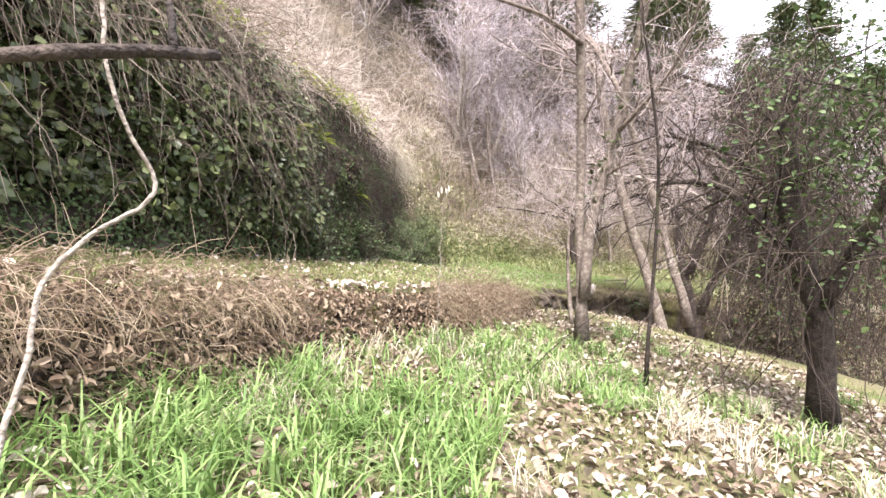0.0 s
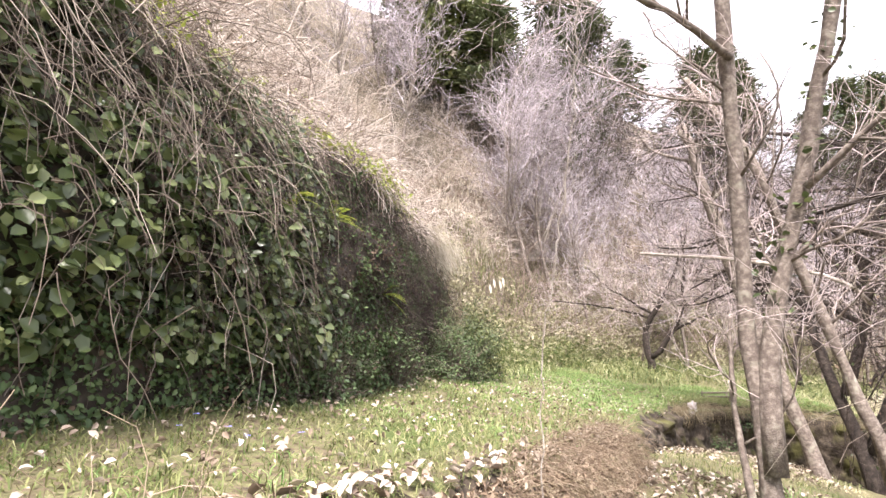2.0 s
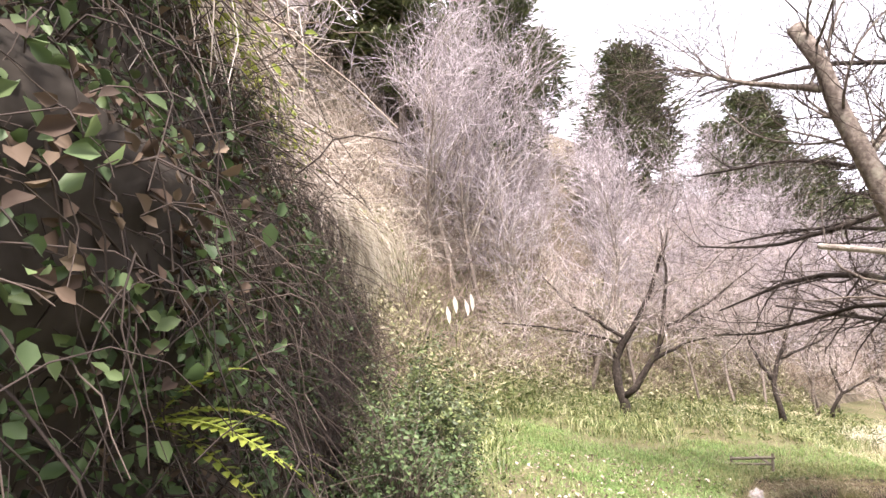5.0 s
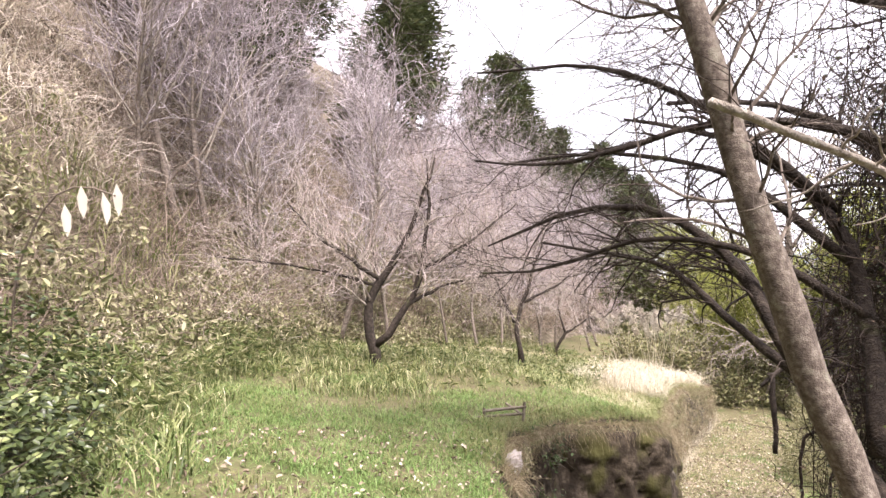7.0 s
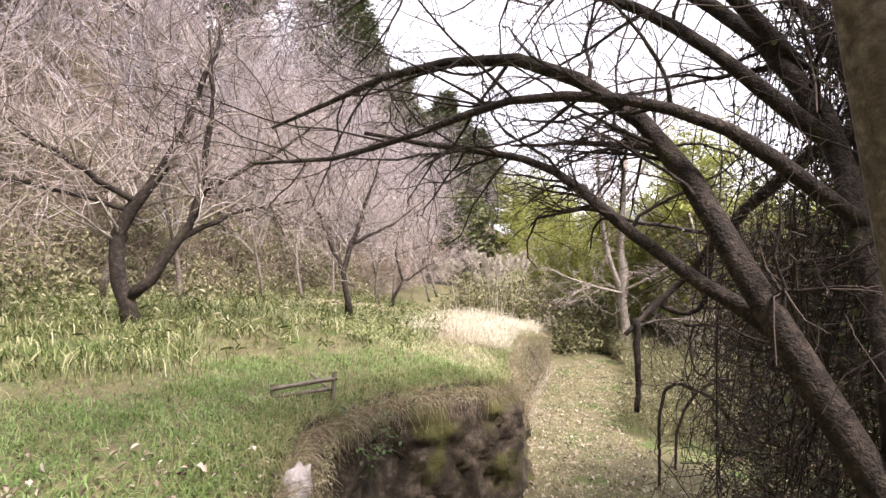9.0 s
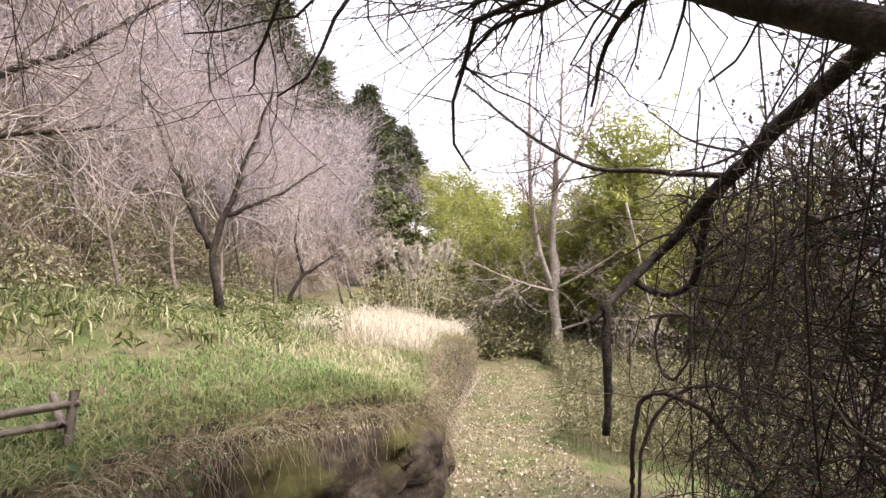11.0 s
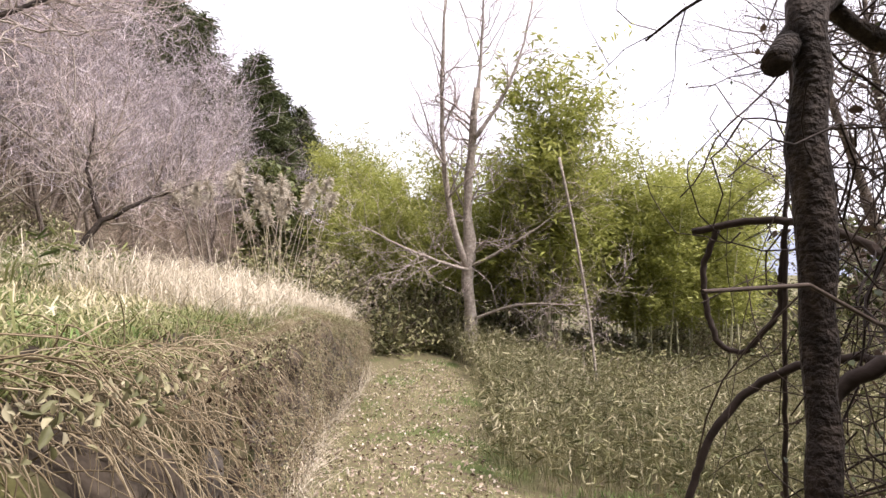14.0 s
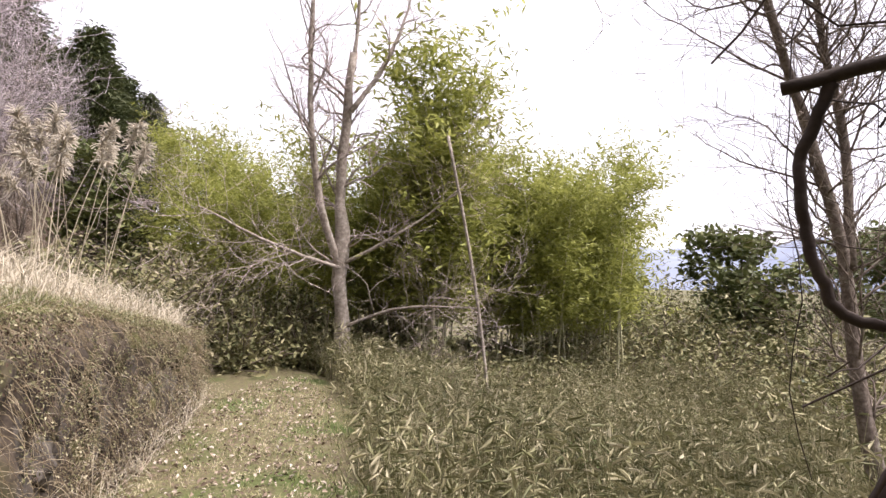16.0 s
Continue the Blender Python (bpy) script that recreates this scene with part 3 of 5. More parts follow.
# leaning trunk and the arching limbs over the way down
make_tree("tree", [([(2.5, 11.15, -0.35), (2.3, 11.22, 0.3), (2.16, 11.28, 0.76), (1.89, 11.38, 1.72), (1.61, 11.48, 2.68), (1.41, 11.57, 3.65), (1.2, 11.66, 4.63), (1.0, 11.76, 5.6)], 0.115, 0.075),
                   ([(1.3, 11.6, 4.2), (1.9, 11.9, 4.7), (2.4, 12.4, 4.9), (2.6, 13.2, 5.2)], 0.045, 0.014),
                   ([(1.15, 11.7, 4.9), (0.7, 12.3, 5.3), (0.3, 13.0, 5.9)], 0.035, 0.012)],
          "leaning sawn-off tree with rough brown bark", bark=M_BARK, twig=M_DARKVINE, twigs=(75, 700, 1500), reach=(0.6, 2.0), up=0.04, first=0.5, fine=0.003)
make_tree("cut_branch", [([(3.2, 11.2, 2.6), (2.6, 11.0, 2.9), (1.5, 10.75, 3.1), (0.75, 10.65, 3.16), (0.1, 10.55, 3.2)], 0.03, 0.021)],
          "pale cut branch leaning out of the thicket", "branch", M_PALEBARK, M_VINE, (8, 20), (0.3, 0.7))
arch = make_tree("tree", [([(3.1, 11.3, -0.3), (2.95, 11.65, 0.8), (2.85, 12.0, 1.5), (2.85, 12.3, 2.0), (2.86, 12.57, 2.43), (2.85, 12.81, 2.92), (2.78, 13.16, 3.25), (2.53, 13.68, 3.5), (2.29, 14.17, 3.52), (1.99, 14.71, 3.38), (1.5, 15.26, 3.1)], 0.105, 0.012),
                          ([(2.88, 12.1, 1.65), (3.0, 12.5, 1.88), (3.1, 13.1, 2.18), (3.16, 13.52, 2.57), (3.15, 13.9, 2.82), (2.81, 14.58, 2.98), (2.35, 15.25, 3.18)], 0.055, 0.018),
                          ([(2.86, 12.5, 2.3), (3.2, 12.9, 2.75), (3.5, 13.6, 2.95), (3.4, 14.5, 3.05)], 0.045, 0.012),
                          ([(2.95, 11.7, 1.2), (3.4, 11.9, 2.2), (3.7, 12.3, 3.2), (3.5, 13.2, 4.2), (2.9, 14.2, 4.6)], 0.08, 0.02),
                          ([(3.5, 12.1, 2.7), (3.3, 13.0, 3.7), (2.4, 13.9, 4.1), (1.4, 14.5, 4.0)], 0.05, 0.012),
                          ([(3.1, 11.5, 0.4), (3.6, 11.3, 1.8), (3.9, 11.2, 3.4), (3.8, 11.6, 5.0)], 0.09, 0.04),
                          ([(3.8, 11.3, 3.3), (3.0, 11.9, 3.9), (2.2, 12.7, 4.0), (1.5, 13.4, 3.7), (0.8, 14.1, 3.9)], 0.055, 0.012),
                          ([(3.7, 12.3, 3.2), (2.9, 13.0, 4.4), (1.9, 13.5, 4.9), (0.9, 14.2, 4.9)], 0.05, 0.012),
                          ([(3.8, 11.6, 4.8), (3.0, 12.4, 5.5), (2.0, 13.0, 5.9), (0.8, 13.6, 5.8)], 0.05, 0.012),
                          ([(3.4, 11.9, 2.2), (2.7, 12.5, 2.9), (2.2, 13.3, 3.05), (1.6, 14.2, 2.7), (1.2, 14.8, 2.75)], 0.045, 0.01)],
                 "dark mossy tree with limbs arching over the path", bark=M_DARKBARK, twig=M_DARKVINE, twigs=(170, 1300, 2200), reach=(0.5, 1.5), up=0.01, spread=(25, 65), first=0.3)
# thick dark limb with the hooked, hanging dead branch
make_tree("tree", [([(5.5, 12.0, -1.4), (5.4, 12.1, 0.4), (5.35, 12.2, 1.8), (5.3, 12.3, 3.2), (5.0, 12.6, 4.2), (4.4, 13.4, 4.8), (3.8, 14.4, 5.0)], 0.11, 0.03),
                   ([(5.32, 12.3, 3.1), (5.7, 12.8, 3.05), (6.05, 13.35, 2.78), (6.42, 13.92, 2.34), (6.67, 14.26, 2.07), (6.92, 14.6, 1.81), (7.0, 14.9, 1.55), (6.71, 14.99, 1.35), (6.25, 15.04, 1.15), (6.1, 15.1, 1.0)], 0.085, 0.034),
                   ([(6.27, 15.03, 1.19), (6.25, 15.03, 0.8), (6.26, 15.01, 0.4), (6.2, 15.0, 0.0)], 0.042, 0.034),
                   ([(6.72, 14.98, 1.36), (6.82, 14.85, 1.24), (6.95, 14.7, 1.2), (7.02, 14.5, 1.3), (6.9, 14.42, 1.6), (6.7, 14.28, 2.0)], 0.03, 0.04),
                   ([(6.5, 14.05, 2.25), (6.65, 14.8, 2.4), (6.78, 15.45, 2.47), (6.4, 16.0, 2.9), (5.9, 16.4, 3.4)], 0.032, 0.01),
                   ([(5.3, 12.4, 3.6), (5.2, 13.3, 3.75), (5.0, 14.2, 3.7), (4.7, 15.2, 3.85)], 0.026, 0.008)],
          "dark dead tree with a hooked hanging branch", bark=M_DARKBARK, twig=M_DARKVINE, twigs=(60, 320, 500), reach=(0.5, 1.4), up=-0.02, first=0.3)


# vines that hang in a dark curtain right of the path
def hanging_vines(centres, n, top, length, name_label, spread=0.5, r=(0.004, 0.012), mat=M_DARKVINE):
    c = np.asarray(centres)[rng.integers(0, len(centres), n)] + rng.normal(size=(n, 3)) * [spread, spread, 0.35]
    k = 16
    d = np.zeros((n, k, 3))
    L = rng.uniform(*length, n)
    sway = rng.normal(size=(n, 2)) * 0.3
    for i in range(1, k):
        d[:, i, :2] = d[:, i - 1, :2] + rng.normal(size=(n, 2)) * 0.1 + sway * 0.14
        d[:, i, 2] = -L * i / (k - 1)
    for _ in range(2):
        d[:, 1:-1] = 0.25 * d[:, :-2] + 0.5 * d[:, 1:-1] + 0.25 * d[:, 2:]
    P = c[:, None] + d
    P[:, :, 2] += top
    low = ground_z(P[:, :, 0], P[:, :, 1])
    P[:, :, 2] = np.maximum(P[:, :, 2], low - 0.02)
    P[:, :, 2] += 0.25 * np.sin(np.linspace(0, 3, k) * rng.uniform(0.5, 3, (n, 1)) + rng.uniform(0, 6, (n, 1))) * (rng.random((n, 1)) < 0.4)
    P = P[~on_way(P, 1.1, 3.5)]
    R = rng.uniform(*r, len(P))[:, None] * np.linspace(1, 0.7, k)
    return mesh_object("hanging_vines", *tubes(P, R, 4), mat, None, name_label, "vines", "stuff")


THICK_A = [(4.3, 11.7, 0), (3.9, 11.2, 0), (5.3, 12.4, 0), (4.8, 11.9, 0), (4.5, 11.0, 0)]
THICK_B = [(5.9, 13.0, 0), (6.7, 13.4, 0), (7.5, 13.9, 0), (8.5, 14.2, 0)]
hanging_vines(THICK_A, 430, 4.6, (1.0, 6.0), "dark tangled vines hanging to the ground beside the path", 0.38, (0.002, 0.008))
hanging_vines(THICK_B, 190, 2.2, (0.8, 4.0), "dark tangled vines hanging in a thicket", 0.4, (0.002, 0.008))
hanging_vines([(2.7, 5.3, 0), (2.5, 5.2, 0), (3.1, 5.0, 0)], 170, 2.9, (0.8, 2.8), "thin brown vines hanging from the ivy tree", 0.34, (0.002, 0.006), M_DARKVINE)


def thicket(centres, n, z0, z1, label, mat, size, spread=0.42):
    """Leaves and short crossing stems that fill a tangle."""
    c = np.asarray(centres, float)[rng.integers(0, len(centres), n)] + rng.normal(size=(n, 3)) * [spread, spread, 0]
    c[:, 2] = ground_z(c[:, 0], c[:, 1]) + rng.uniform(0, 1, n) ** 1.2 * (z1 - z0) + z0
    clump = fuzz(c[:, 0] + c[:, 2], c[:, 1] - c[:, 2] * 0.7, 2.2, 71) > -0.1
    c = c[clump]
    return mesh_object("thicket", *leaves(c, (0, 0, 1.0), rng.uniform(*size, len(c)), 0.6, 0.3, 0.8), mat, None, label, "thicket", "stuff")


def tangle(centres, n, z1, label, spread=0.45, r=(0.0025, 0.007)):
    c = np.asarray(centres, float)[rng.integers(0, len(centres), n)] + rng.normal(size=(n, 3)) * [spread, spread, 0]
    c[:, 2] = ground_z(c[:, 0], c[:, 1]) + rng.uniform(0, z1, n)
    d = unit(rng.normal(size=(n, 3)) * [1, 1, 0.8])
    pts = [c]
    for _ in range(8):
        d = unit(d + rng.normal(size=(n, 3)) * 0.38)
        pts.append(pts[-1] + d * rng.uniform(0.05, 0.2, (n, 1)))
    P = np.stack(pts, 1)
    P[:, :, 2] = np.maximum(P[:, :, 2], ground_z(P[:, :, 0], P[:, :, 1]))
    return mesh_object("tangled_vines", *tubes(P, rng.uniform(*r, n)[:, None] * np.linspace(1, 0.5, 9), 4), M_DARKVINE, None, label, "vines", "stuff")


thicket(THICK_A, 20000, 0.1, 6.0, "dark leaves and withered leaves caught in the vines", M_IVY, (0.025, 0.06))
thicket(THICK_A, 9000, 0.1, 5.6, "withered brown leaves caught in the vines", M_DEADLEAF, (0.03, 0.07))
thicket(THICK_B, 4500, 0.1, 4.2, "dark leaves caught in the vine thicket", M_IVY, (0.025, 0.06))
thicket(THICK_B, 6000, 0.1, 4.0, "withered brown leaves in the vine thicket", M_DEADLEAF, (0.025, 0.06))
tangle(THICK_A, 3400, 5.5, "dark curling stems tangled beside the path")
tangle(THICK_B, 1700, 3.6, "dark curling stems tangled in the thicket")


# thick looping vines beside the lower path
def vine(places, r0, r1, label, mat=M_DARKVINE, kink=0.004):
    p = crooked(smooth_path(places, 64, 3), kink)
    return mesh_object("vine", *tubes(p[None], np.linspace(r0, r1, 64)[None], 7), mat, None, label, "vine", group="looping vines")


vine([(8.2, 14.2, -1.6), (8.4, 14.5, 0.5), (8.56, 14.77, 0.74), (8.61, 15.05, 0.85), (8.65, 15.32, 0.85), (8.67, 15.62, 0.79)], 0.034, 0.024, "thick dark vine arching out of the thicket")
vine([(8.67, 15.47, 0.8), (8.71, 15.57, 0.55), (8.72, 15.54, 0.26), (8.71, 15.47, 0.04), (8.69, 15.32, 0.0), (8.68, 15.13, 0.27), (8.63, 15.1, 0.8)], 0.021, 0.017, "dark vine hanging in a loop")
vine([(8.3, 15.65, -2.0), (8.33, 15.61, -0.9), (8.42, 15.48, -0.45), (8.46, 15.28, -0.16), (8.44, 15.03, 0.01), (8.4, 14.7, 0.1), (8.5, 14.2, -0.2)], 0.02, 0.028, "thick dark vine bowed to the ground")
vine([(6.75, 15.02, -1.4), (6.71, 14.99, -0.2), (6.82, 14.96, 0.2), (6.85, 14.78, 0.3), (6.9, 14.4, 0.2), (7.2, 14.0, -0.4)], 0.02, 0.028, "dark vine bowed over the grass")
vine([(8.7, 15.1, -1.9), (8.66, 15.1, -0.6), (8.64, 15.1, 0.6), (8.6, 15.05, 2.0), (8.5, 14.9, 3.6)], 0.016, 0.012, "dark vine climbing straight up")
vine([(-1.5, 1.15, 0.3), (-1.51, 1.29, 0.97), (-1.5, 1.35, 1.15), (-1.51, 1.38, 1.36), (-1.48, 1.42, 1.45), (-1.4, 1.5, 1.57), (-1.3, 1.58, 1.63), (-1.26, 1.6, 1.72), (-1.32, 1.52, 1.86), (-1.36, 1.46, 2.06), (-1.4, 1.45, 2.6)], 0.0105, 0.006, "pale winding vine rising from the grass", M_PALEBARK, 0.002)
vine([(-0.66, 4.4, 4.0), (-0.7, 4.5, 3.3), (-0.72, 4.6, 3.0), (-0.8, 4.75, 2.44), (-0.9, 4.82, 1.86), (-0.92, 4.8, 1.0), (-0.92, 4.8, 0.7)], 0.0035, 0.003, "thin pale vine hanging to the grass", M_PALEBARK, 0.008)
make_tree("dead_branch", [([(-2.5, 0.3, 1.0), (-1.7, 0.6, 1.7), (-1.04, 0.8, 1.84), (-0.98, 0.94, 1.92), (-0.93, 1.06, 1.96), (-0.86, 1.18, 1.99), (-0.84, 1.26, 2.0)], 0.03, 0.014),
                          ([(-0.88, 1.15, 1.98), (-0.94, 1.2, 2.14), (-1.04, 1.28, 2.4)], 0.011, 0.005)],
          "dark dead branch reaching out from the bank", "branch", M_DARKBARK, M_DARKVINE, (5, 8), (0.2, 0.45))


# ---- cliff plants ----
def on_hill(n, s0, s1, v0, v1, out=0.0, spread=0.12):
    s, v = rng.uniform(s0, s1, n), rng.uniform(v0, v1, n)
    o = hill_out(s)
    return hill_point(s, v) + o * (out + rng.normal(size=(n, 1)) * spread), o, s, v


S_START, S_CORNER = foot_s[1], foot_s[5]
p, o, s, v = on_hill(19000, S_START - 6, S_START + 3.8, 0.9, 4.2, 0.12, 0.1)
keep = fuzz(s, v * 0.8, 1.3, 31) + 0.25 - 0.12 * np.abs(v - 2.8) > -0.1
p, o = p[keep], o[keep]
mesh_object("ivy", *leaves(p, o + [0, 0, 0.7], rng.uniform(0.04, 0.125, len(p)) * np.interp(s[keep], [S_START, S_START + 4], [1, 0.75]), 0.72, 0.3, 0.6), M_IVY, None, "dark glossy ivy and bramble leaves covering the cliff", "ivy", "stuff")
p, o, s, v = on_hill(30000, S_START - 3, S_CORNER + 1, 0.3, 4.4, 0.07, 0.07)
keep = fuzz(s, v, 1.6, 33) - 0.08 * v > -0.15
p, o = p[keep], o[keep]
mesh_object("undergrowth", *leaves(p, o + [0, 0, 0.6], rng.uniform(0.02, 0.055, len(p)), 0.65, 0.3, 0.7), M_SHRUB, None, "small mixed leaves on the cliff", "undergrowth", "stuff")
p, o, s, v = on_hill(9000, S_START - 6, S_CORNER + 1, 0.4, 6, 0.04, 0.06)
mesh_object("dead_leaves", *leaves(p, o + [0, 0, 0.4], rng.uniform(0.02, 0.055, len(p)), 0.6, 0.5, 0.8), M_DEADLEAF, None, "withered leaves caught on the cliff", "dead leaves", "stuff")


for n_leaf, mat_of, sz, what in [(30000, M_SHRUB, (0.02, 0.05), "small green leaves on the cliff face"), (13000, M_DEADLEAF, (0.015, 0.05), "brown withered leaves on the cliff face")]:
    p, o, s, v = on_hill(n_leaf, S_START + 2.0, S_CORNER + 0.8, 0.1, 5.0, 0.03, 0.035)
    keep = fuzz(s, v * 1.4, 2.2, 35 + n_leaf % 7) > -0.25
    mesh_object("undergrowth", *leaves(p[keep], o[keep] + [0, 0, 0.4], rng.uniform(*sz, keep.sum()), 0.6, 0.4, 0.8), mat_of, None, what, "undergrowth", "stuff")


p, o, s, v = on_hill(12000, S_START - 5, S_START + 5, 0.0, 1.5, 0.06, 0.06)
mesh_object("undergrowth", *leaves(p, o + [0, 0, 0.5], rng.uniform(0.025, 0.06, len(p)), 0.65, 0.35, 0.8), M_SHRUB, None, "small dark leaves at the foot of the cliff", "undergrowth", "stuff")


def strands(p, o, length, r, fall=0.75, k=6, curl=0.25):
    """Dead stems that bow out of a slope and hang."""
    n = len(p)
    L = rng.uniform(*length, n)[:, None] / (k - 1)
    d = unit(o + rng.normal(size=(n, 3)) * 0.7 + [0, 0, 0.5])
    pts = [p]
    for _ in range(k - 1):
        d = unit(d + rng.normal(size=(n, 3)) * curl + [0, 0, -fall * 0.45])
        pts.append(pts[-1] + d * L)
    P = np.stack(pts, 1)
    free = ~on_way(P, 0.5, 4.0)
    P = P[free]
    return tubes(P, rng.uniform(*r, len(P))[:, None] * np.linspace(1, 0.5, k), 3)


p, o, s, v = on_hill(7500, S_START - 6, S_START + 2.8, 3.0, 7.5, 0.06)
mesh_object("dead_vines", *strands(p, o * 0.5, (0.4, 1.5), (0.002, 0.005), 0.9), M_VINE, None, "curtain of dead brown vines hanging down the cliff", "vines", "stuff")
p, o, s, v = on_hill(3600, S_START + 2.0, S_CORNER + 0.5, 1.4, 4.6, 0.02, 0.06)
mesh_object("dead_vines", *strands(p, o * 0.25, (0.25, 0.85), (0.0015, 0.0035), 0.9), M_DARKVINE, None, "tangled dead vines hanging down the cliff", "vines", "stuff")
p, o, s, v = on_hill(2400, S_START + 3.5, S_CORNER + 1.5, 0.4, 4.5, 0.05)
mesh_object("dead_stems", *strands(p, o * 0.3, (0.15, 0.5), (0.0012, 0.0028), 0.6), M_DARKVINE, None, "dry brown stems on the cliff", "stems", "stuff")
p, o, s, v = on_hill(6000, S_START + 2.5, S_CORNER + 0.8, 0.2, 5.0, 0.01, 0.03)
mesh_object("dead_stems", *strands(p, o * 0.2, (0.1, 0.4), (0.001, 0.0028), 0.8), M_DARKVINE, None, "short dark stems and roots on the cliff face", "stems", "stuff")
p, o, s, v = on_hill(1100, S_START - 4, S_START + 3.4, 1.2, 4.6, 0.16, 0.08)
mesh_object("dead_vines", *strands(p, o * 0.4, (0.3, 1.1), (0.0015, 0.005), 0.9, 7, 0.35), M_VINE, None, "dead vines trailing across the ivy", "vines", "stuff")
# pale grass spilling over the lip of the cliff
p, o, s, v = on_hill(3000, S_CORNER - 4.5, S_CORNER + 0.2, 4.3, 6.6, 0.1)
mesh_object("dry_grass", *strands(p, o * 0.6, (0.2, 0.7), (0.0015, 0.0035), 0.7, 7, 0.32), M_BRUSH, None, "pale dry grass hanging over the lip of the cliff", "dry grass", "stuff")
p, o, s, v = on_hill(1300, S_CORNER - 0.9, S_CORNER + 0.1, 3.9, 4.6, 0.15)
mesh_object("dry_grass", *strands(p, o * 0.5, (0.4, 1.0), (0.0015, 0.0035), 1.2, 8, 0.2), M_DRYGRASS, None, "long pale grass hanging like a beard", "dry grass", "stuff")
# bleached and brown brush spilling over the whole lip
p, o, s, v = on_hill(9000, S_START + 2.0, S_CORNER + 1.5, 4.1, 7.5, 0.05)
keep = fuzz(s, v * 1.2, 0.9, 36) > -0.35
mesh_object("dry_brush", *strands(p[keep], o[keep] * 0.7, (0.25, 1.0), (0.0015, 0.005), 0.75, 6, 0.3), M_BRUSH, None, "bleached stems and straw over the lip of the cliff", "brush", "stuff")
p, o, s, v = on_hill(9000, S_START + 1.5, S_CORNER + 3, 4.0, 8.0, 0.03)
mesh_object("dry_brush", *strands(p, o * 0.4 + [0, 0, 0.6], (0.2, 1.1), (0.0015, 0.006), 0.4, 6, 0.45), M_BROWNBRUSH, None, "brown dead stems above the cliff", "brush", "stuff")
p, o, s, v = on_hill(14000, S_START + 1.0, S_CORNER + 2, 4.0, 6.6, 0.25)
keep = fuzz(s, v * 1.3, 1.1, 38) > 0.05
mesh_object("scrub", *leaves(p[keep], o[keep] + [0, 0, 0.6], rng.uniform(0.03, 0.08, keep.sum()), 0.5, 0.3, 0.8), M_FERN, None, "yellow-green weeds above the lip of the cliff", "scrub", "stuff")
# brush on the upper slopes
p, o, s, v = on_hill(13000, S_START - 4, S_CORNER + 12, 4.8, 9.5, 0.0)
mesh_object("dry_brush", *strands(p, o * 0.3 + [0, 0, 0.9], (0.5, 1.9), (0.003, 0.01), 0.3, 6, 0.5), M_BRUSH, None, "pinkish dry brush on the hillside", "brush", "stuff")
p, o, s, v = on_hill(9000, S_CORNER + 8, S_CORNER + 56, 1.0, 9.5, 0.0)
mesh_object("dry_brush", *strands(p, o * 0.3 + [0, 0, 0.9], (0.7, 2.4), (0.006, 0.018), 0.2, 5, 0.5), M_BROWNBRUSH, None, "brown dry brush on the far hillside", "brush", "stuff")
p, o, s, v = on_hill(20000, S_CORNER + 0.2, S_CORNER + 22, 0.6, 7.0, 0.0)
mesh_object("dry_brush", *strands(p, o * 0.3 + [0, 0, 0.7], (0.3, 1.4), (0.002, 0.008), 0.45, 6, 0.45), M_BROWNBRUSH, None, "dry brown brush on the lower slope", "brush", "stuff")
p, o, s, v = on_hill(9000, S_CORNER + 0.5, S_CORNER + 24, 0.5, 5.5, 0.0)
mesh_object("slope_grass", *blades(p, rng.uniform(0.3, 0.8, len(p)), 0.02, 0.7, 1.2, 0.5), M_MIXGRASS, None, "half-green grass on the lower slope", "grass", "stuff")
# straw and leafy scrub in patches up the slope
p, o, s, v = on_hill(20000, S_CORNER + 0.3, S_CORNER + 30, 0.2, 7.0, 0.05, 0.1)
keep = fuzz(s, v * 1.2, 0.5, 37) > 0.2
mesh_object("slope_grass", *blades(p[keep], rng.uniform(0.25, 0.9, keep.sum()), 0.03, 0.8, 1.6, 0.9), M_DRYGRASS, None, "bleached straw grass in patches up the slope", "dry grass", "stuff")
p, o, s, v = on_hill(90000, S_CORNER + 1.0, S_CORNER + 28, 0.1, 6.0, 0.25, 0.25)
keep = fuzz(s, v * 1.3, 0.6, 39) - 0.1 * v > -0.42
mesh_object("scrub", *leaves(p[keep], o[keep] + [0, 0, 0.6], rng.uniform(0.06, 0.16, keep.sum()), 0.4, 0.3, 0.8), M_SASADRY, None, "dull green scrub on the lower slope", "scrub", "stuff")


def fern(at, out, size):
    """Fronds with leaflets on both sides, fanned out of one root."""
    root = thing("fern", at, "yellow-green fern growing on the cliff", "fern", "cliff ferns")
    at, out = np.array(at), np.array(out)
    for f in range(5):
        d = unit(out + rng.normal(size=3) * 0.45 + [0, 0, 0.35])
        side = unit(np.cross(d, [0, 0, 1.0]))
        u = np.linspace(0.05, 1, 16)[:, None]
        mid = at + d * u * size + np.array([0, 0, -0.45]) * size * u**2
        w = size * 0.22 * np.sin(np.pi * np.clip(u * 0.85 + 0.12, 0, 1))
        pcs = [tubes(mid[None], np.linspace(0.003, 0.001, 16)[None], 3)]
        for sgn in (1, -1):
            c = mid + side * sgn * w * 0.5
            along = np.repeat((side * sgn + d * 0.35)[None], 16, 0)
            n = len(c)
            v, fc = leaves(c, np.array([0, 0, 1.0]), 1.0, 0.28, 0.1, 0.1, along)
            v = (v.reshape(n, 6, 3) - c[:, None]) * w[:, :, None] + c[:, None]
            pcs.append((v.reshape(-1, 3), fc))
        mesh_object("frond", *join(pcs), M_FERN, root)
    return root


